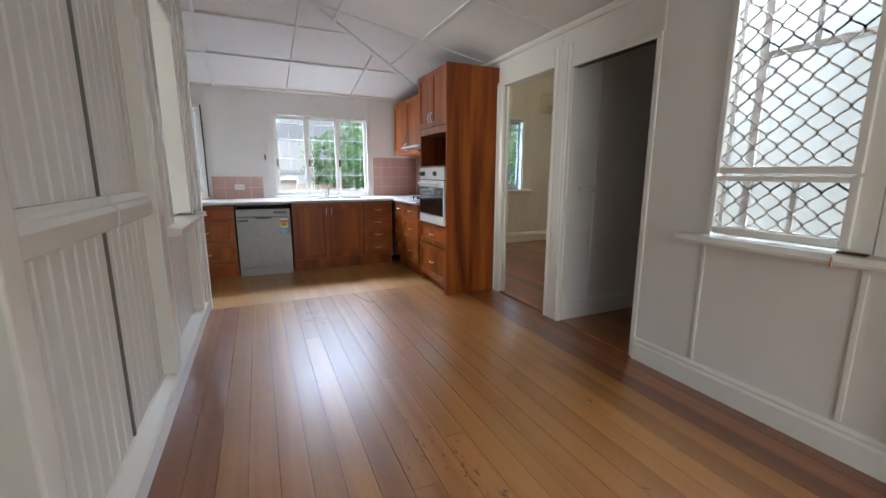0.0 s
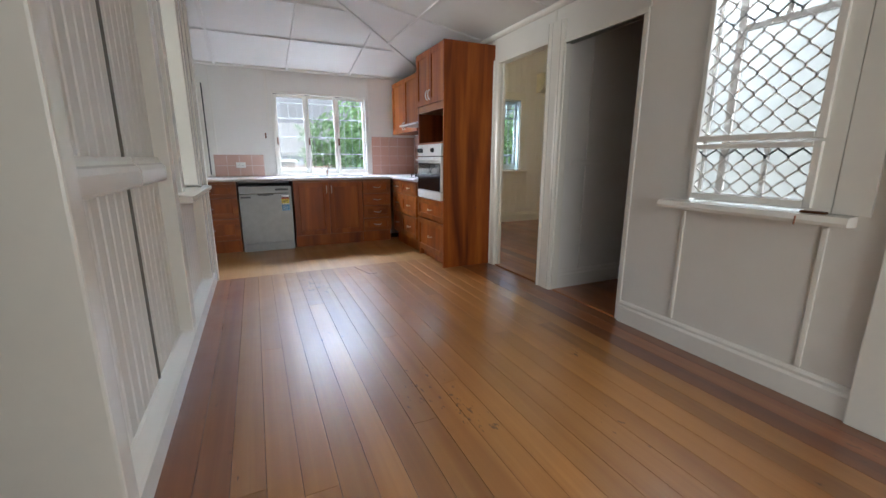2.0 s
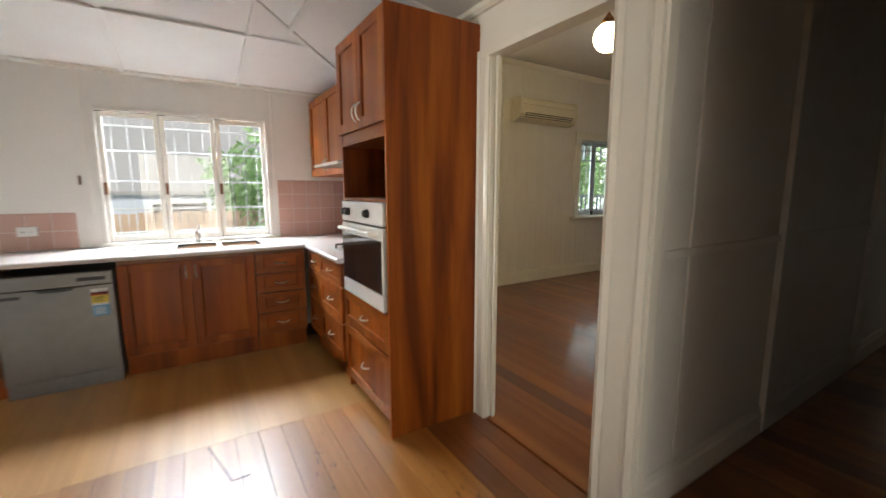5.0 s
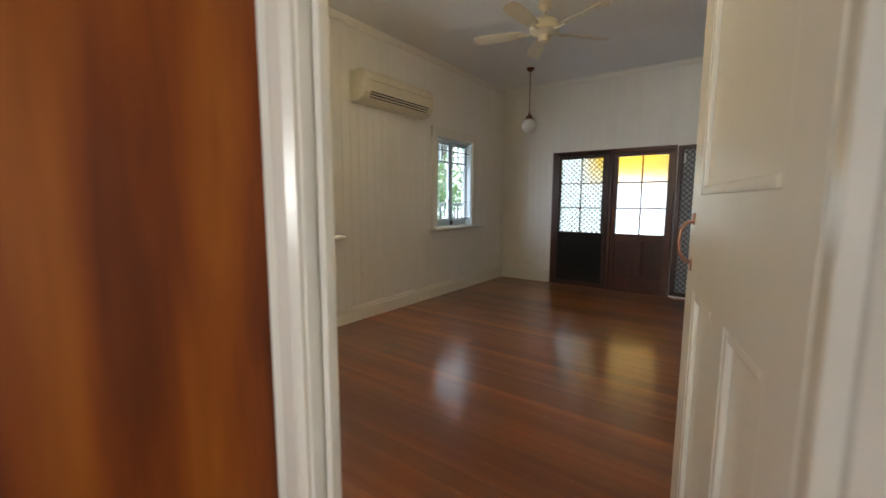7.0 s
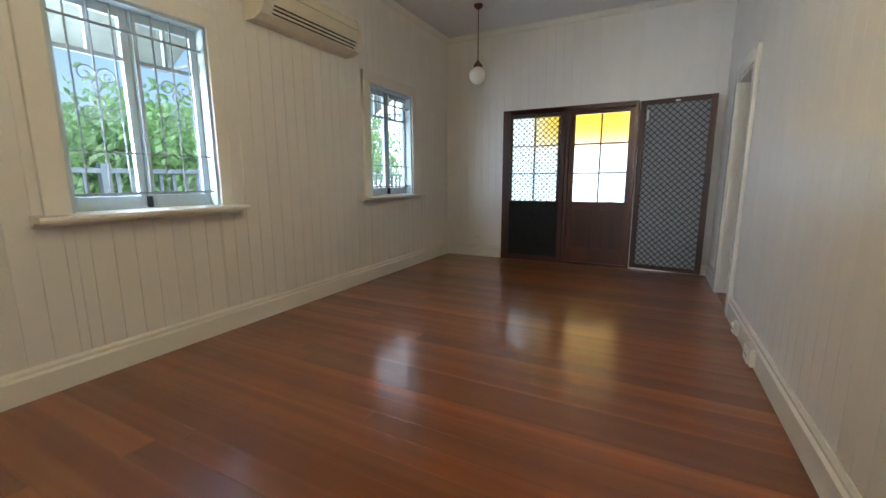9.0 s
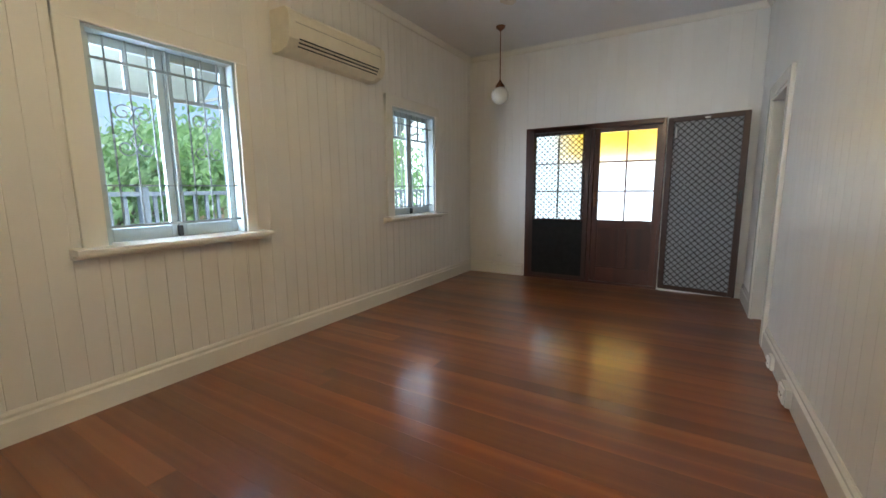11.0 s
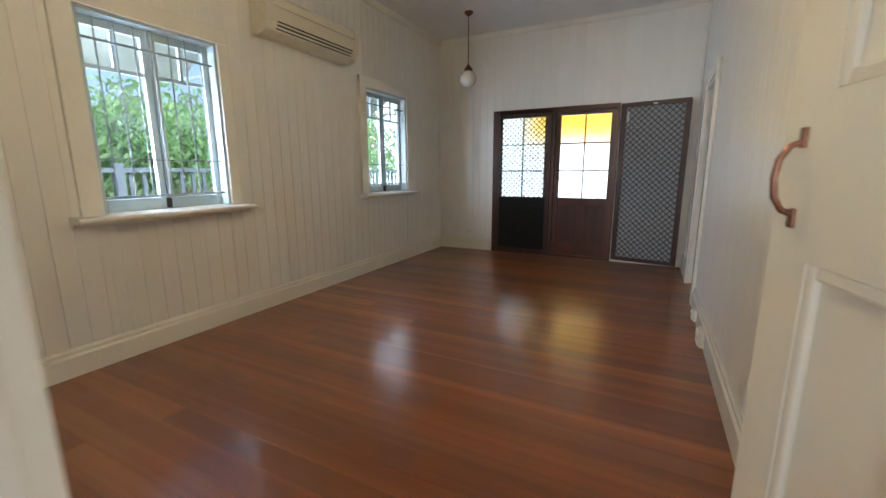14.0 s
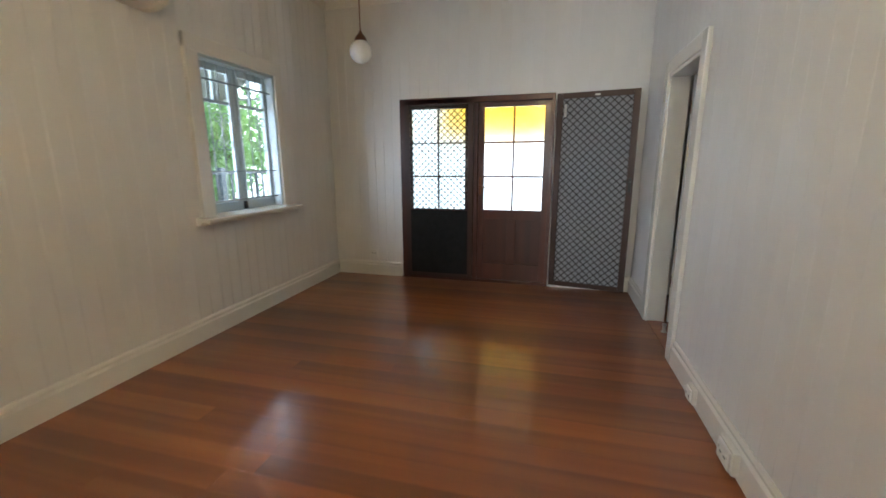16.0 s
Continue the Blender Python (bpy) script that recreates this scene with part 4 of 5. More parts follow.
part("badge", Geo().bev(dx0 + 0.02, dx0 + 0.13, dy - 0.032, dy - 0.027, 0.665, 0.685, 0.001), BLACK, dw)
part("handle_recess", Geo().prism([(dx0 + 0.2, 0.712), (dx0 + 0.22, 0.695), (dx0 + 0.3, 0.688), (dx0 + 0.38, 0.695), (dx0 + 0.4, 0.712)], "y", dy - 0.034, dy - 0.027), BLACK, dw)
part("plinth", Geo().bev(dx0 + 0.004, dx1 - 0.004, dy - 0.012, dy + 0.06, 0.0, 0.098, 0.004), DW_STEEL, dw)
st = thing("energy_sticker", "red yellow and blue energy rating sticker on the dishwasher", "sticker")
RED, YEL, BLU = plain("sticker_red", (0.55, 0.08, 0.05), 0.5), plain("sticker_yellow", (0.75, 0.6, 0.08), 0.5), plain("sticker_blue", (0.12, 0.32, 0.55), 0.5)
for nm, z0, z1, mt in (("rating_arc", 0.655, 0.69, WHITE), ("red_band", 0.645, 0.668, RED), ("yellow_band", 0.59, 0.644, YEL), ("white_band", 0.575, 0.589, WHITE), ("blue_band", 0.50, 0.574, BLU)):
    part(nm, Geo().box(dx1 - 0.125, dx1 - 0.035, dy - 0.0305, dy - 0.0285, z0, z1), mt, st)
for i in range(4):
    part("text_bar", Geo().box(dx1 - 0.115, dx1 - 0.05 - 0.01 * (i % 2), dy - 0.0318, dy - 0.0306, 0.515 + i * 0.013, 0.519 + i * 0.013), WHITE, st)
    part("text_bar", Geo().box(dx1 - 0.115, dx1 - 0.05 - 0.01 * (i % 2), dy - 0.0318, dy - 0.0306, 0.60 + i * 0.01, 0.604 + i * 0.01), BLACK, st)

# splashback tiles
def splash(name, facing, plane, a0, a1, z0, z1, size, label):
    s = thing(name, label, "splashback", kind="structure")
    bed = Geo().box(a0, a1, plane - 0.004, plane, z0, z1) if facing == "-y" else Geo().box(plane - 0.004, plane, a0, a1, z0, z1)
    part("grout", bed, GROUT, s)
    n, m = max(1, round((a1 - a0) / size)), max(1, math.ceil((z1 - z0) / size - 0.2))
    w, h = (a1 - a0) / n, (z1 - z0) / m
    key = Geo().bev(-w / 2 + 0.0028, w / 2 - 0.0028, -0.006, 0, 0.0028, h - 0.0028, 0.0015).mesh("tile")
    for i in range(n):
        for j in range(m):
            c = a0 + w * (i + 0.5)
            at = pose(c, plane - 0.003, z0 + h * j) if facing == "-y" else pose(plane - 0.003, c, z0 + h * j, 0, 0, -90)
            part("tile", key, TILE, s, at=at)


splash("splashback_tiles_left", "-y", YB, -0.225, 0.37, 0.902, 1.185, 0.148, "pink glazed tiles behind the left worktop")
splash("splashback_tiles_back", "-y", YB, 1.865, XW - 0.012, 0.902, 1.455, 0.148, "pink glazed tiles in the kitchen corner")
splash("splashback_tiles_side", "-x", XW, 4.91, YB - 0.012, 0.902, 1.485, 0.148, "pink glazed tiles behind the cooktop")


def wall_socket(name, at, label, w=0.115, h=0.072, block=0.0):
    s = thing(name, label, "power point", at=at)
    if block:
        part("mounting_block", Geo().bev(-w / 2 - 0.012, w / 2 + 0.012, 0, block, -h / 2 - 0.01, h / 2 + 0.01, 0.006), GLOSS, s)
    part("plate", Geo().bev(-w / 2, w / 2, -0.011, 0, -h / 2, h / 2, 0.004), SOCKET, s)
    for sx in (-1, 1):
        part("switch", Geo().bev(sx * 0.045 - 0.006, sx * 0.045 + 0.006, -0.015, -0.010, 0.005, 0.022, 0.002), SOCKET, s)
        for k in (-1, 1):
            part("slot", Geo().box(sx * 0.022 + k * 0.006 - 0.0015, sx * 0.022 + k * 0.006 + 0.0015, -0.0125, -0.0105, -0.01, 0.002), BLACK, s)
    return s


wall_socket("power_point", pose(0.085, YB - 0.0115, 1.05), "white double power point on pink tiles")
part("bolt", Geo().tube([(0.42, YB - 0.02, 1.40), (0.42, YB - 0.02, 1.47)], 0.009, 8), BRONZE)
tagged(bpy.data.objects["bolt"], "small dark window bolt on the white wall", "bolt")

# gas cooktop
ck = thing("cooktop", "stainless steel gas cooktop with black trivets", "cooktop")
part("tray", Geo().bev(2.04, 2.47, 4.95, 5.45, 0.9015, 0.912, 0.004), STEEL, ck)
for cx in (2.15, 2.36):
    for cy in (5.08, 5.32):
        part("burner", Geo().lathe([(0.04, 0.912), (0.04, 0.922), (0.028, 0.926), (0.028, 0.932)], (cx, cy, 0), 16), BLACK, ck, soft=True)
        part("trivet", Geo().bev(cx - 0.09, cx + 0.09, cy - 0.005, cy + 0.005, 0.936, 0.948, 0.002).bev(cx - 0.005, cx + 0.005, cy - 0.09, cy + 0.09, 0.936, 0.948, 0.002)
             .box(cx - 0.09, cx - 0.08, cy - 0.005, cy + 0.005, 0.912, 0.937).box(cx + 0.08, cx + 0.09, cy - 0.005, cy + 0.005, 0.912, 0.937)
             .box(cx - 0.005, cx + 0.005, cy - 0.09, cy - 0.08, 0.912, 0.937).box(cx - 0.005, cx + 0.005, cy + 0.08, cy + 0.09, 0.912, 0.937), BLACK, ck)

# wall cabinets and range hood
UX = 2.215
for i, (ya, yb, zb) in enumerate(((YB - 0.014, 5.94, 1.49), (5.94, 5.46, 1.49), (5.46, 4.905, 1.60))):
    w = ya - yb
    u = thing("wall_cabinet", "cherry timber wall cabinet with panelled doors", "cabinet", "kitchen wall cabinets", pose(UX, ya, 0, 0, 0, -90))
    part("body", Geo().box(0, w, 0.001, XW - UX - 0.012, zb, 2.20), CHERRY, u)
    if i < 2:
        front(u, "door", 0, w, zb, 2.2, CHERRY, "lowright" if i == 0 else "lowleft")
    else:
        front(u, "door", 0, w, zb, 2.2, CHERRY)
rh = thing("range_hood", "white slide-out range hood under the wall cabinets", "range hood")
part("body", Geo().bev(2.20, XW - 0.014, 4.91, 5.455, 1.53, 1.598, 0.004), WHITE, rh)
part("visor", Geo().prism([(1.98, 1.53), (2.22, 1.53), (2.22, 1.585), (2.02, 1.56), (1.98, 1.545)], "y", 4.91, 5.50), WHITE, rh)
part("visor_edge", Geo().bev(1.972, 1.985, 4.91, 5.50, 1.528, 1.548, 0.003), STEEL, rh)

# tall oven cabinet
tc = thing("oven_cabinet", "tall cherry timber oven cabinet with doors above and drawers below", "cabinet", at=pose(2.0, 4.90, 0, 0, 0, -90))
TW, TD, TH = 0.75, 0.55, 2.245
part("side_panel", Geo().bev(TW - 0.02, TW, -0.022, TD - 0.002, 0.0, TH, 0.002), FLAME, tc)
part("side_panel", Geo().bev(0, 0.02, 0.0, TD - 0.002, 0.0, TH, 0.002), FLAME, tc)
part("top_panel", Geo().box(0.02, TW - 0.02, 0.0, TD - 0.002, TH - 0.02, TH), CHERRY, tc)
part("back_panel", Geo().box(0.02, TW - 0.02, TD - 0.02, TD - 0.002, 0.08, TH - 0.02), INSIDE, tc)
for zz in (1.63, 1.29, 0.69, 0.08):
    part("shelf", Geo().box(0.02, TW - 0.02, 0.0, TD - 0.02, zz, zz + 0.018), CHERRY_H, tc)
part("divider", Geo().box(0.02, TW - 0.02, 0.002, 0.02, 1.648, 1.70), CHERRY_H, tc)
part("kickboard", Geo().box(0.02, TW - 0.02, 0.05, 0.07, 0.0, 0.08), CHERRY, tc)
front(tc, "door", 0.0, 0.365, 1.70, TH - 0.004, CHERRY, "lowright", 0.0, 0.06)
front(tc, "door", 0.365, 0.73, 1.70, TH - 0.004, CHERRY, "lowleft", 0.0, 0.06)
front(tc, "drawer", 0.0, 0.73, 0.47, 0.695, CHERRY_H, "mid")
front(tc, "drawer", 0.0, 0.73, 0.095, 0.46, CHERRY_H, "mid")
part("scratch", Geo().bev(TW, TW + 0.0015, 0.35, 0.358, 0.62, 0.632, 0.0004), BLACK, tc)

ov = thing("oven", "white built-in wall oven with a dark glass door", "oven", at=pose(2.0, 4.90, 0, 0, 0, -90))
ox0, ox1 = 0.055, 0.70
part("body", Geo().box(ox0 + 0.01, ox1 - 0.01, 0.0, 0.5, 0.712, 1.286), BLACK, ov)
pn = part("control_panel", Geo().bev(ox0, ox1, -0.03, -0.001, 1.165, 1.288, 0.005), WHITE, ov)
for kx in (0.13, 0.19, 0.50):
    part("knob", Geo().lathe([(0.026, -0.031), (0.024, -0.04), (0.018, -0.058), (0.016, -0.06)], (kx, 0, 1.225), 18, "y"), BLACK, pn, soft=True)
dr = part("door", Geo().bev(ox0, ox1, -0.032, -0.001, 0.795, 1.155, 0.006), WHITE, ov)
part("door_glass", Geo().bev(ox0 + 0.012, ox1 - 0.012, -0.036, -0.030, 0.80, 1.09, 0.003), OVEN_GLASS, dr)
part("handle", Geo().tube([(ox0 + 0.06, -0.03, 1.12), (ox0 + 0.07, -0.075, 1.125), (ox1 - 0.07, -0.075, 1.125), (ox1 - 0.06, -0.03, 1.12)], 0.012, 8), WHITE, dr, soft=True)
part("lower_trim", Geo().bev(ox0, ox1, -0.034, -0.001, 0.705, 0.790, 0.005), WHITE, ov)


# ---- lounge ----
def panel_door(name, label, w, h, panels, material, at, t=0.038, kind="structure", category="door"):
    """A framed door leaf from the hinge at local x = 0, faces towards -y and +y."""
    d = thing(name, label, category, at=at, kind=kind)
    part("core", Geo().box(0.005, w - 0.005, 0.012, t - 0.012, 0.005, h - 0.005), material, d)
    for y0, y1 in ((0, 0.012), (t - 0.012, t)):
        xs = sorted({0.0, w, *[p[0] for p in panels], *[p[1] for p in panels]})
        zs = sorted({0.0, h, *[p[2] for p in panels], *[p[3] for p in panels]})
        g = Geo()
        for a, b in zip(xs, xs[1:]):
            for c, e in zip(zs, zs[1:]):
                if not any(p[0] <= (a + b) / 2 <= p[1] and p[2] <= (c + e) / 2 <= p[3] for p in panels):
                    g.box(a, b, y0, y1, c, e)
        part("face_frame", g, material, d)
    for p in panels:
        m = 0.022
        for ya, yb in ((0.001, 0.014), (t - 0.014, t - 0.001)):
            part("moulding", Geo().bev(p[0], p[0] + m, ya, yb, p[2], p[3], 0.006).bev(p[1] - m, p[1], ya, yb, p[2], p[3], 0.006)
                 .bev(p[0] + m, p[1] - m, ya, yb, p[2], p[2] + m, 0.006).bev(p[0] + m, p[1] - m, ya, yb, p[3] - m, p[3], 0.006), material, d)
    return d


ld = panel_door("door_3", "white gloss panelled door standing open against the lounge wall", 0.752, 2.04,
                [(0.11, 0.33, 0.24, 1.06), (0.43, 0.65, 0.24, 1.06), (0.11, 0.65, 1.30, 1.92)], GLOSS, pose(2.635, 3.272, 0.012, 0, 0, 13.2))
part("pull_handle", Geo().tube([(0.698, 0.038, 1.235), (0.698, 0.056, 1.228), (0.698, 0.068, 1.208), (0.698, 0.071, 1.18), (0.698, 0.068, 1.152), (0.698, 0.056, 1.132), (0.698, 0.038, 1.125)], 0.005, 10)
     .bev(0.691, 0.705, 0.037, 0.043, 1.225, 1.255, 0.002).bev(0.691, 0.705, 0.037, 0.043, 1.105, 1.135, 0.002), COPPER, ld, "worn copper pull handle", soft=True)

# side doorway frame and the open hall door leaf behind
sdf = thing("door_4", "cream gloss frame of the hall doorway", "door frame", kind="structure")
for nm, geo in (("jamb", Geo().bev(SD[0] - 0.004, SD[0] + 0.025, LY0 - 0.13, LY0 + 0.012, 0, SD[3], 0.004)), ("jamb", Geo().bev(SD[1] - 0.025, SD[1] + 0.004, LY0 - 0.13, LY0 + 0.012, 0, SD[3], 0.004)),
                ("head", Geo().bev(SD[0] - 0.1, SD[1] + 0.1, LY0 - 0.13, LY0 + 0.02, SD[3] - 0.025, SD[3] + 0.02, 0.004)),
                ("architrave", Geo().bev(SD[0] - 0.1, SD[0] + 0.004, LY0, LY0 + 0.03, 0, SD[3] + 0.1, 0.008)), ("architrave", Geo().bev(SD[1] - 0.004, SD[1] + 0.1, LY0, LY0 + 0.03, 0, SD[3] + 0.1, 0.008)),
                ("architrave", Geo().bev(SD[0] + 0.004, SD[1] - 0.004, LY0, LY0 + 0.03, SD[3], SD[3] + 0.1, 0.008)), ("threshold", Geo().bev(SD[0], SD[1], LY0 - 0.12, LY0, -0.02, 0.01, 0.003))):
    part(nm, geo, FLOOR_L if nm == "threshold" else GLOSS, sdf)
hd = panel_door("door_5", "white panelled hall door standing open", 0.76, 2.03, [(0.1, 0.66, 0.24, 0.93), (0.1, 0.66, 1.1, 1.9)], HALL_WALL, pose(SD[1] - 0.03, LY0 - 0.15, 0.012, 0, 0, -100))
for zz in (0.3, 1.7):
    part("hinge", Geo().bev(-0.006, 0.006, 0.008, 0.03, zz, zz + 0.1, 0.002), BRONZE, hd)

# glazed double doors
fdn = thing("door_6", "dark stained timber glazed double doors with a brown frame", "door", kind="structure")
fy0, fy1, fz = FD[0], FD[1], FD[3]
for nm, geo in (("frame", Geo().bev(LX1 - 0.03, LX1 + 0.11, fy0, fy0 + 0.034, 0, fz, 0.005)), ("frame", Geo().bev(LX1 - 0.03, LX1 + 0.11, fy1 - 0.06, fy1, 0, fz, 0.005)),
                ("head", Geo().bev(LX1 - 0.03, LX1 + 0.11, fy0 + 0.034, fy1 - 0.06, fz - 0.06, fz, 0.005)), ("threshold", Geo().bev(LX1 - 0.02, LX1 + 0.11, fy0 + 0.034, fy1 - 0.06, 0, 0.032, 0.003)),
                ("meeting_post", Geo().bev(LX1 - 0.012, LX1 + 0.08, 4.897, 4.983, 0.02, fz - 0.06, 0.006))):
    part(nm, geo, MAROON, fdn)


def glazed_leaf(ya, yb, parent):
    x0, x1 = LX1 + 0.02, LX1 + 0.06
    zb, zg0, zg1, zt = 0.028, 0.835, 1.935, fz - 0.055
    lf = part("leaf", Geo().bev(x0, x1, ya, ya + 0.03 + 0.04, zb, zt, 0.004).bev(x0, x1, yb - 0.07, yb, zb, zt, 0.004).bev(x0, x1, ya + 0.07, yb - 0.07, zb, 0.22, 0.004)
              .bev(x0, x1, ya + 0.07, yb - 0.07, 0.73, zg0, 0.004).bev(x0, x1, ya + 0.07, yb - 0.07, zg1, zt, 0.004).bev(x0, x1, (ya + yb) / 2 - 0.05, (ya + yb) / 2 + 0.05, 0.22, 0.73, 0.004), MAROON, parent)
    mid = (ya + yb) / 2
    for a, b in ((ya + 0.07, mid - 0.05), (mid + 0.05, yb - 0.07)):
        part("panel", Geo().bev(x0 + 0.012, x1 - 0.012, a - 0.004, b + 0.004, 0.216, 0.734, 0.006), MAROON, lf)
    h = (zg1 - zg0) / 3
    for i in (1, 2):
        part("glazing_bar", Geo().bev(x0 + 0.004, x1 - 0.004, ya + 0.07, yb - 0.07, zg0 + h * i - 0.009, zg0 + h * i + 0.009, 0.003), MAROON, lf)
    part("glazing_bar", Geo().bev(x0 + 0.005, x1 - 0.005, mid - 0.009, mid + 0.009, zg0, zg1, 0.003), MAROON, lf)
    for a, b in ((ya + 0.07, mid - 0.009), (mid + 0.009, yb - 0.07)):
        for i in range(3):
            p = part("pane", Geo().box(x0 + 0.018, x0 + 0.022, a - 0.003, b + 0.003, zg0 + h * i + 0.006, zg0 + h * (i + 1) - 0.006), FROST, lf)
            p.visible_shadow = False
    return lf


lr = glazed_leaf(fy0 + 0.029, 4.902, fdn)
ll = glazed_leaf(4.978, fy1 - 0.056, fdn)
part("lever_handle", Geo().tube([(LX1 + 0.02, 4.87, 1.09), (LX1 - 0.03, 4.87, 1.09), (LX1 - 0.035, 4.80, 1.085)], 0.008, 8), BRONZE, lr, soft=True)
part("lock_plate", Geo().bev(LX1 + 0.012, LX1 + 0.02, 4.855, 4.885, 1.0, 1.2, 0.003), BRONZE, lr)


def screen_door(name, label, w, at, dark_low):
    """A framed diamond-mesh screen door from the hinge at local x = 0; the mesh lies in the local xz plane."""
    d = thing(name, label, "screen door", "security screen doors", at)
    h, f, zb = 2.03, 0.06, 0.03
    part("frame", Geo().bev(0, f, -0.012, 0.014, zb, h, 0.004).bev(w - f, w, -0.012, 0.014, zb, h, 0.004).bev(f, w - f, -0.012, 0.014, zb, zb + 0.05, 0.004).bev(f, w - f, -0.012, 0.014, h - 0.055, h, 0.004), SCREEN_FRAME, d)
    mesh_sheet("diamond_mesh", lambda u, v, dd: (u, -0.004 + dd, v), (f - 0.003, w - f + 0.003, zb + 0.047, h - 0.052), 0.074, 0.009, MESH_DARK, d, 0.95, "dark diamond security mesh", 0)
    return d


sc1 = screen_door("security_screen_door", "closed brown framed diamond mesh screen over the glazed door", 0.79, pose(LX1 - 0.018, 5.735, 0, 0, 0, -90), True)
part("fly_screen", Geo().box(0.058, 0.732, 0.012, 0.0128, 0.825, 1.98), FILM, sc1).visible_shadow = False
part("kick_sheet", Geo().box(0.058, 0.732, -0.0135, -0.0125, 0.078, 0.82), plain("black_kick_sheet", (0.004, 0.004, 0.004), 0.85), sc1)
ang = math.degrees(math.atan2(3.325 - 4.085, 8.155 - 8.275))
sc2 = screen_door("security_screen_door", "brown framed diamond mesh screen door swung open into the lounge", 0.765, pose(8.275, 4.085, 0, 0, 0, ang), False)
part("fly_screen", Geo().box(0.058, 0.707, 0.006, 0.0085, 0.075, 1.98), FLY, sc2, "grey fly screen mesh")
part("lever_handle", Geo().tube([(0.735, -0.012, 1.16), (0.735, -0.05, 1.16), (0.67, -0.055, 1.165)], 0.008, 8).bev(0.72, 0.75, -0.02, -0.012, 1.06, 1.2, 0.003), BLACK, sc2, soft=True)
part("lever_handle", Geo().tube([(0.735, 0.014, 1.16), (0.735, 0.05, 1.16), (0.67, 0.055, 1.165)], 0.008, 8), BLACK, sc2, soft=True)
part("catch", Geo().bev(0.36, 0.41, -0.018, -0.011, 1.99, 2.005, 0.002), SOCKET, sc2)
part("closer", Geo().tube([(0.09, -0.03, 1.8), (0.09, -0.03, 1.92)], 0.012, 8), STEEL, sc2)

# split system
ac = thing("air_conditioner", "ivory wall-mounted split air conditioner with dark outlet slots", "air conditioner")
ax0, ax1 = 4.97, 6.07
prof = [(LY1, 2.605), (LY1 - 0.17, 2.605), (LY1 - 0.205, 2.575), (LY1 - 0.215, 2.505), (LY1 - 0.205, 2.385), (LY1 - 0.17, 2.330), (LY1 - 0.10, 2.300), (LY1, 2.300)]
part("casing", Geo().prism(prof, "x", ax0, ax1), AC_WHITE, ac)
part("end_cap", Geo().prism([(LY1 + (u - LY1) * 1.02, 2.455 + (v - 2.455) * 1.02) for u, v in prof], "x", ax0 - 0.008, ax0 + 0.05), AC_WHITE, ac)
part("end_cap", Geo().prism([(LY1 + (u - LY1) * 1.02, 2.455 + (v - 2.455) * 1.02) for u, v in prof], "x", ax1 - 0.05, ax1 + 0.008), AC_WHITE, ac)
for u, v in ((0.2115, 2.388), (0.1995, 2.364), (0.1830, 2.341)):
    part("louvre", Geo().bev(ax0 + 0.09, ax1 - 0.08, LY1 - u, LY1 - u + 0.03, v, v + 0.011, 0.002), BLACK, ac)
part("front_seam", Geo().box(ax0 + 0.05, ax1 - 0.05, LY1 - 0.2185, LY1 - 0.2, 2.503, 2.506), plain("seam_grey", (0.3, 0.28, 0.24), 0.6), ac)

# ceiling fan
fan = thing("ceiling_fan", "ivory five-blade ceiling fan on a short rod", "ceiling fan")
fc = (5.80, 4.95)
part("canopy", Geo().lathe([(0.065, LZ - 0.001), (0.06, LZ - 0.04), (0.02, LZ - 0.075)], (*fc, 0), 20), FAN_IVORY, fan, soft=True)
part("rod", Geo().tube([(*fc, LZ - 0.07), (*fc, 2.960)], 0.013, 10), FAN_IVORY, fan)
part("motor", Geo().lathe([(0.03, 2.990), (0.06, 2.970), (0.115, 2.940), (0.135, 2.890), (0.13, 2.850), (0.09, 2.820), (0.06, 2.810), (0.055, 2.760), (0.03, 2.745), (0.001, 2.740)], (*fc, 0), 28), FAN_IVORY, fan, soft=True)
for k in range(5):
    a = radians(33 + 72 * k)
    ca, sa = math.cos(a), math.sin(a)

    def spin(u, v, z):
        return (fc[0] + u * ca - v * sa, fc[1] + u * sa + v * ca, z)
    outline = [(0.20, -0.045), (0.35, -0.062), (0.60, -0.07), (0.66, -0.05), (0.68, 0.0), (0.66, 0.05), (0.60, 0.07), (0.35, 0.062), (0.20, 0.045)]
    n = len(outline)
    v = [spin(u, w, 2.845 + w * 0.2) for u, w in outline] + [spin(u, w, 2.852 + w * 0.2) for u, w in outline]
    bl = part("blade", Geo().add(v, [tuple(range(n))[::-1], tuple(range(n, 2 * n))] + [(i, (i + 1) % n, n + (i + 1) % n, n + i) for i in range(n)]), FAN_IVORY, fan)
    g = Geo()
    pts = [spin(0.10, 0, 2.850), spin(0.16, 0, 2.835), spin(0.24, 0, 2.840)]
    part("bracket", g.tube(pts, 0.012, 6), FAN_IVORY, bl)


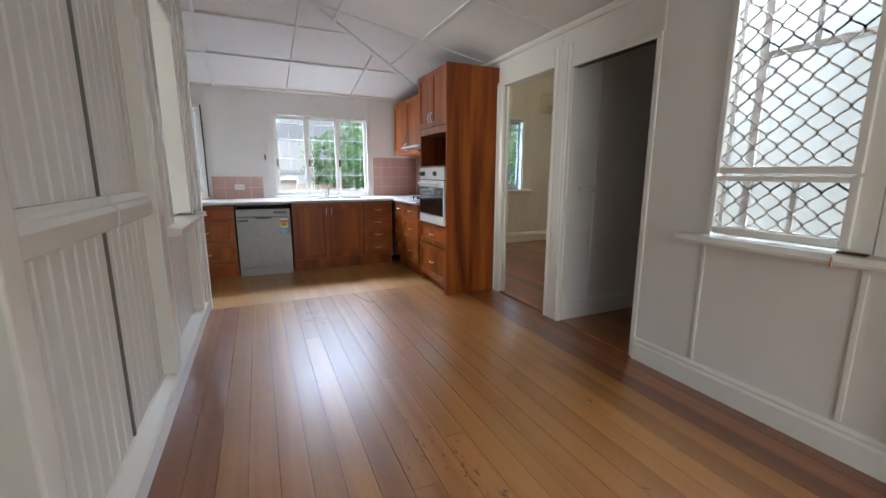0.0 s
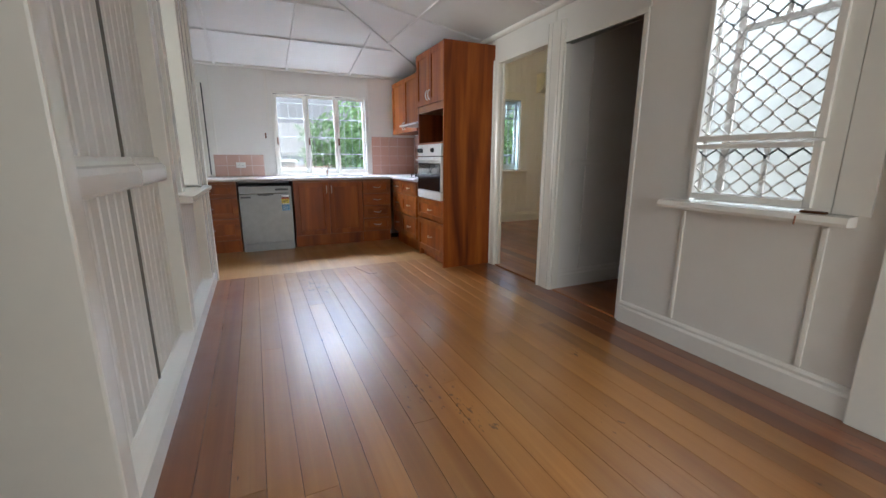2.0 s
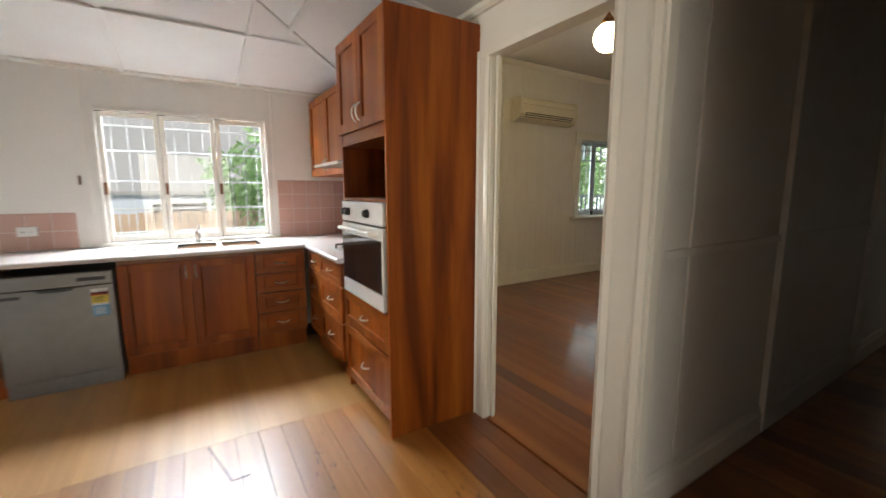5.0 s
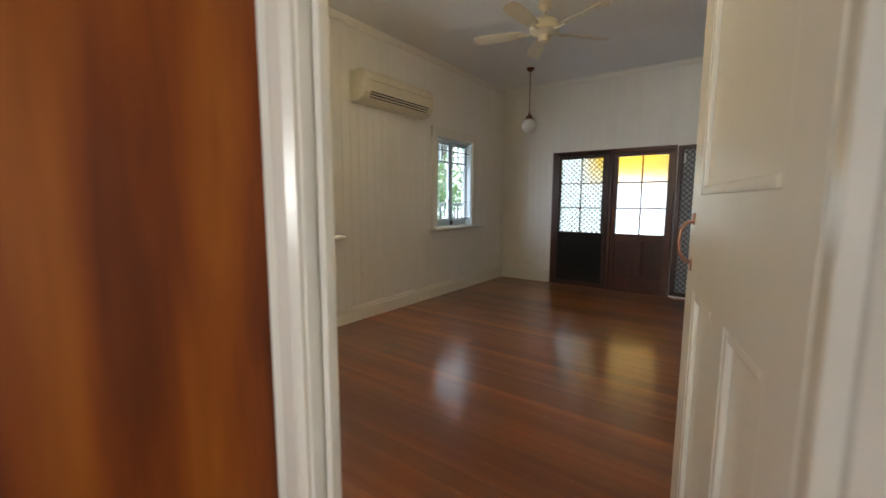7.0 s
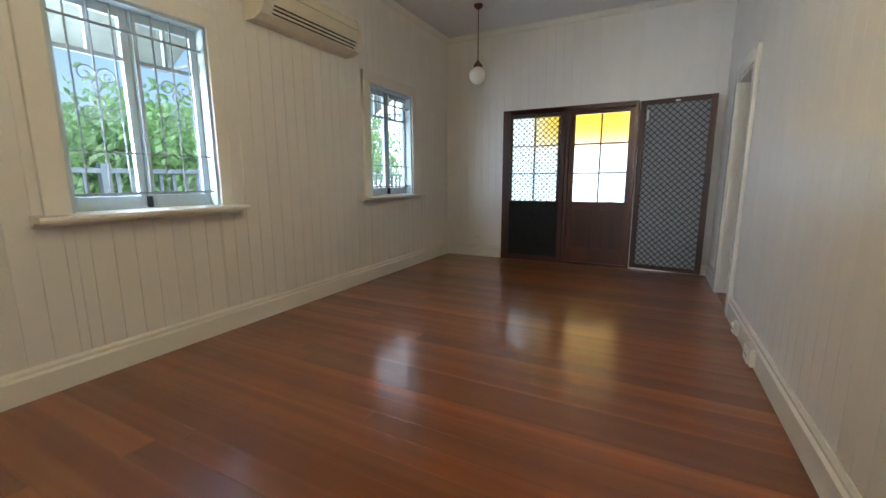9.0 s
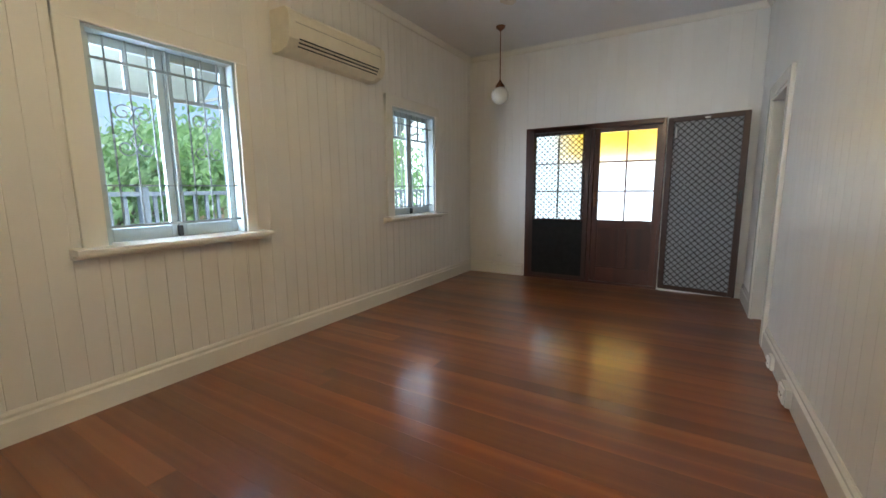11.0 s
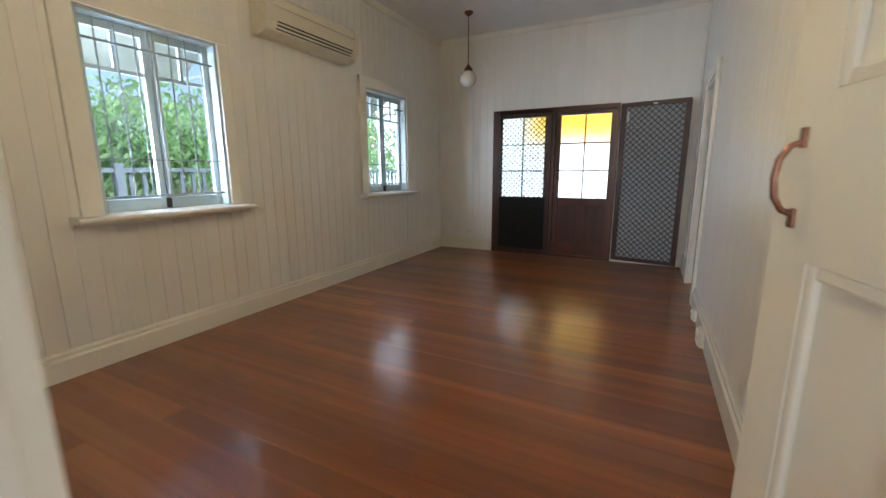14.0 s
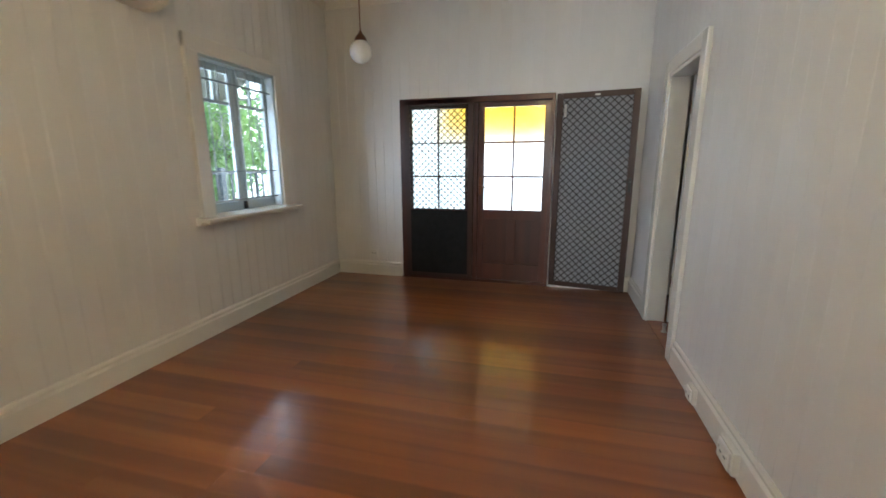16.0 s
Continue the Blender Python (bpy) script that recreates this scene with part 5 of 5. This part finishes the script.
def pendant(name, label, x, y, z, r, opal):
    p = thing(name, label, "pendant lamp", "globe pendant lamps")
    part("ceiling_rose", Geo().lathe([(0.055, LZ - 0.001), (0.05, LZ - 0.02), (0.02, LZ - 0.045), (0.008, LZ - 0.05)], (x, y, 0), 20), BRONZE, p, soft=True)
    part("rod", Geo().tube([(x, y, LZ - 0.045), (x, y, z + r + 0.05)], 0.006, 8), BRONZE, p)
    part("gallery", Geo().lathe([(0.008, z + r + 0.075), (0.02, z + r + 0.05), (0.05, z + r + 0.015), (0.055, z + r - 0.012), (0.04, z + r - 0.014)], (x, y, 0), 20), BRONZE, p, soft=True)
    part("globe", Geo().ball((x, y, z), r), opal, p, soft=True)
    return p


pendant("pendant_lamp", "lit opal glass globe pendant on a bronze rod", 3.81, 4.29, 2.455, 0.10, GLOBE_LIT)
pendant("pendant_lamp", "unlit opal glass globe pendant on a bronze rod", 7.42, 5.82, 2.335, 0.10, GLOBE)

wall_socket("power_point", pose(LX1 - 0.001, 6.18, 0.275, 0, 0, -90), "white power point above the lounge skirting", 0.1, 0.07)
wall_socket("power_point", pose(5.64, LY0 + 0.056, 0.078, 0, 0, 180), "white power point on a block against the lounge skirting", 0.125, 0.09, 0.03)
wall_socket("power_point", pose(6.15, LY0 + 0.05, 0.072, 0, 0, 180), "white phone socket on a block against the lounge skirting", 0.075, 0.07, 0.024)
stop = thing("door_stop", "white door stop on the floor near the hall doorway", "door stop", at=pose(7.2, 3.17, 0.012))
part("stem", Geo().lathe([(0.02, 0), (0.02, 0.006), (0.012, 0.012), (0.012, 0.05), (0.016, 0.055), (0.016, 0.07)], (0, 0, 0), 14), SOCKET, stop, soft=True)


# ---- outside ----
tagged(part("ground", Geo().box(-300, 300, -300, 300, -1.3, -1.2), GRASS), "lawn around the raised house", "lawn", kind="structure")
VX = LX1 + 2.85
rf = thing("roof_eave", "painted veranda ceiling and posts outside the glazed doors", "roof", kind="structure")
part("eave", Geo().prism([(LX1 + 0.12, 2.72), (VX + 0.3, 2.62), (VX + 0.3, 2.70), (LX1 + 0.12, 2.80)], "y", 1.8, 7.4), STUCCO, rf)
part("deck", Geo().box(LX1 + 0.12, VX + 0.1, 1.8, 7.4, -0.16, -0.06), BARK, rf)
for yy in (1.9, 4.6, 7.3):
    part("post", Geo().bev(VX - 0.05, VX + 0.05, yy - 0.05, yy + 0.05, -1.2, 2.66, 0.008), STUCCO, rf)
bl = thing("veranda_blind", "amber translucent blind hung along the veranda edge", "blind")
part("sheet", Geo().box(VX - 0.06, VX - 0.054, 2.0, 6.12, 1.74, 2.60), AWNING, bl)
part("roller", Geo().tube([(VX - 0.057, 2.0, 2.605), (VX - 0.057, 6.12, 2.605)], 0.03, 10), STEEL, bl)

tagged(part("backdrop", Geo().box(12.6, 12.62, -5, 15, -1.2, 6.5), BRIGHT), "bright hazy sky beyond the front doors", "sky", kind="structure")


def hood(x0, x1):
    h = thing("window_hood", "pale painted sheet hood over the lounge window", "window hood", "window hoods")
    part("sheet", Geo().add([(x0, LY1 + 0.12, 2.30), (x1, LY1 + 0.12, 2.30), (x1, LY1 + 0.72, 1.97), (x0, LY1 + 0.72, 1.97), (x0, LY1 + 0.12, 2.32), (x1, LY1 + 0.12, 2.32), (x1, LY1 + 0.72, 1.99), (x0, LY1 + 0.72, 1.99)],
                            [(0, 1, 2, 3), (4, 7, 6, 5), (0, 4, 5, 1), (1, 5, 6, 2), (2, 6, 7, 3), (3, 7, 4, 0)]), HOOD_PAINT, h)
    for xx in (x0 + 0.02, x1 - 0.04):
        part("bracket", Geo().bev(xx, xx + 0.02, LY1 + 0.12, LY1 + 0.68, 1.965, 1.985, 0.002), HOOD_PAINT, h)


hood(W1[0] - 0.15, W1[1] + 0.15)
hood(W2[0] - 0.15, W2[1] + 0.15)


def rail_fence(x0, x1, y, z0, label):
    f = thing("timber_rail", label, "railing")
    part("top_rail", Geo().bev(x0, x1, y - 0.04, y + 0.04, z0 + 0.95, z0 + 1.0, 0.006), RAIL_PAINT, f)
    part("low_rail", Geo().bev(x0, x1, y - 0.02, y + 0.02, z0 + 0.15, z0 + 0.2, 0.004), RAIL_PAINT, f)
    n = int((x1 - x0) / 0.14)
    m = Geo().bev(-0.02, 0.02, -0.012, 0.012, z0 + 0.2, z0 + 0.95, 0.003).mesh("baluster")
    for i in range(n + 1):
        part("baluster", m, RAIL_PAINT, f, at=pose(x0 + (x1 - x0) * i / n, y, 0))
    for i in range(int((x1 - x0) / 2) + 1):
        part("post", Geo().bev(x0 + i * 2 - 0.045, x0 + i * 2 + 0.045, y - 0.045, y + 0.045, -1.2, z0 + 1.05, 0.005), RAIL_PAINT, f)


rail_fence(2.9, 12.9, 8.9, 0.25, "grey painted timber railing outside the lounge windows")


def paling_fence(x0, x1, y, top):
    f = thing("paling_fence", "weathered timber paling fence behind the kitchen", "fence")
    n = int((x1 - x0) / 0.13)
    m = Geo().bev(-0.055, 0.055, -0.01, 0.01, -1.2, top, 0.003).mesh("paling")
    for i in range(n):
        part("paling", m, FENCE, f, at=pose(x0 + 0.13 * i, y, random.uniform(-0.02, 0.02)))
    for zz in (-0.8, top - 0.3):
        part("rail", Geo().box(x0, x1, y + 0.012, y + 0.06, zz, zz + 0.08), FENCE, f)


paling_fence(-9, 7.5, 11.5, 0.95)
nb = thing("neighbour_house", "blue weatherboard neighbour house with a pale iron roof", "house")
part("wall", Geo().box(-14, 4.6, 15.5, 22, -1.2, 1.3), BLUE_WALL, nb)
part("roof", Geo().prism([(15.4, 1.25), (19.0, 4.4), (22.6, 1.25), (22.6, 1.35), (19.0, 4.52), (15.4, 1.35)], "x", -14.6, 5.2), ROOF_TIN, nb)
for xx in (-3.4, 0.2):
    wq = part("window", Geo().bev(xx, xx + 1.4, 15.44, 15.52, -0.1, 1.1, 0.01), STUCCO, nb)
    part("pane", Geo().box(xx + 0.08, xx + 1.32, 15.42, 15.45, -0.02, 1.02), OVEN_GLASS, wq)


def tree(x, y, height, spread, leaves, seed, low=0.25):
    rnd = random.Random(seed)
    base = -1.2
    tr = thing("tree", "leafy green garden tree beyond the windows", "tree", "garden trees")
    g = Geo()
    trunk = [(x, y, base), (x + rnd.uniform(-.1, .1), y, base + height * 0.25), (x + rnd.uniform(-.2, .2), y + rnd.uniform(-.2, .2), base + height * 0.55)]
    part("trunk", g.tube(trunk, [0.14, 0.11, 0.07], 9), BARK, tr)
    tips = []
    for k in range(13):
        a = rnd.uniform(0, 6.283)
        u = rnd.uniform(0.15, 1.0)
        p0 = Vector(trunk[1]).lerp(Vector(trunk[2]), u)
        reach = spread * rnd.uniform(0.5, 1.0)
        p2 = p0 + Vector((math.cos(a) * reach, math.sin(a) * reach, height * rnd.uniform(-0.05, 0.42)))
        p1 = p0.lerp(p2, 0.5) + Vector((0, 0, height * 0.06))
        part("limb", Geo().tube([p0, p1, p2], [0.05, 0.032, 0.012], 6), BARK, tr)
        tips += [p1, p2, p0.lerp(p2, 0.75), p2 + Vector((rnd.uniform(-.4, .4), rnd.uniform(-.4, .4), rnd.uniform(-.2, .4)))]
    c = Geo()
    for i in range(leaves):
        q = tips[rnd.randrange(len(tips))]
        p = q + Vector((rnd.gauss(0, 0.36), rnd.gauss(0, 0.36), rnd.gauss(0, 0.32))) * spread * 0.42
        if p.z < base + height * low * 0.5:
            continue
        n = Vector((rnd.gauss(0, 1), rnd.gauss(0, 1), rnd.gauss(0.4, 1))).normalized()
        d = n.orthogonal().normalized()
        e = n.cross(d)
        s = rnd.uniform(0.05, 0.11)
        c.add([p - d * s, p + e * s * 0.42 + n * s * 0.08, p + d * s, p - e * s * 0.42 + n * s * 0.08], [(0, 1, 2, 3)])
    m = bpy.data.meshes.new("crown")
    m.from_pydata(c.v, [], c.f)
    part("crown", m, LEAF, tr)


tree(3.2, 10.2, 4.2, 1.5, 5500, 3)
tree(5.6, 11.6, 4.6, 2.1, 11000, 4)
tree(8.6, 12.4, 4.6, 2.2, 9000, 5)
tree(10.8, 11.2, 4.0, 2.0, 9000, 6)
tree(13.5, 12.5, 5.0, 2.4, 9000, 7)
tree(2.3, 12.6, 4.0, 1.2, 7000, 9)
tree(17.5, 14.5, 5.2, 2.8, 8000, 8)


for p, q in (((1.12, 4.60), (1.205, 4.262)), ((1.205, 4.255), (1.285, 4.258))):
    d = Vector((q[0] - p[0], q[1] - p[1]))
    at = pose(*p, 0.0012, 0, 0, math.degrees(math.atan2(d.y, d.x)))
    tagged(part("floor_seam", Geo().box(0, d.length, -0.003, 0.003, -0.001, 0.0008), GAP, at=at), "dark cut line across the kitchen floor boards", "floor seam", "floor seams", "structure")


# ---- pieces of floors and walls ----
def floor_boards(parent, x0, x1, y0, y1, width, longest, material, gap=0.0004, border=None, name="floor_board"):
    n = round((x1 - x0) / width)
    w = (x1 - x0) / n
    for i in range(n):
        y, first = y0, True
        while y < y1 - 0.02:
            run = random.uniform(0.45, 1.0) * longest if first else random.uniform(0.75, 1.0) * longest
            e = y + run
            if y1 - e < 0.7:
                e = y1
            h, s, c, L = 0.022, w / 2 - gap, 0.0003, (e - y) / 2 - 0.0006
            g = Geo().prism([(-s, -h), (s, -h), (s, -c), (s - c, 0), (-s + c, 0), (-s, -c)], "y", -L, L)
            xm = x0 + w * (i + 0.5)
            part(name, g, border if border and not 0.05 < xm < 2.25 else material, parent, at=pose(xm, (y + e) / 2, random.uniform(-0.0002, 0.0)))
            y, first = e, False


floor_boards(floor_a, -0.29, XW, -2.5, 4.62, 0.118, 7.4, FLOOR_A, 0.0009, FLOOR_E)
floor_boards(floor_a, -0.95, XW, 4.62, 6.05, 0.118, 2.0, FLOOR_K, 0.0001)
floor_boards(floor_l, LX0, LX1, LY0, LY1, 0.125, 3.9, FLOOR_L, 0.0003)
floor_boards(floor_l, LX0, LX1, 2.12, LY0 - 0.10, 0.125, 2.0, FLOOR_L)
hN = [(W1[0], W1[1], WZ0, WZ1), (W2[0], W2[1], WZ0, WZ1)]
line_boards(wn_ob, "-y", LY1 + 0.02, LX0, LX1, 0.0, LZ, hN, 0.112, LOUNGE_WALL, chamfer=0.0024)
line_boards(ws_ob, "+y", LY0 - 0.02, LX0, LX1, 0.0, LZ, [SD], 0.112, LOUNGE_WALL, chamfer=0.0014)
line_boards(we_ob, "-x", LX1 + 0.02, LY0, LY1, 0.0, LZ, [FD], 0.112, LOUNGE_WALL, chamfer=0.0010)
line_boards(wall_w, "+x", WL, 1.625, 3.42, 0.14, 3.0, [], 0.088, WALL, chamfer=0.010)
line_boards(wall_w, "+x", WL, 3.42, 4.50, 0.14, 0.86, [], 0.088, WALL, chamfer=0.010)
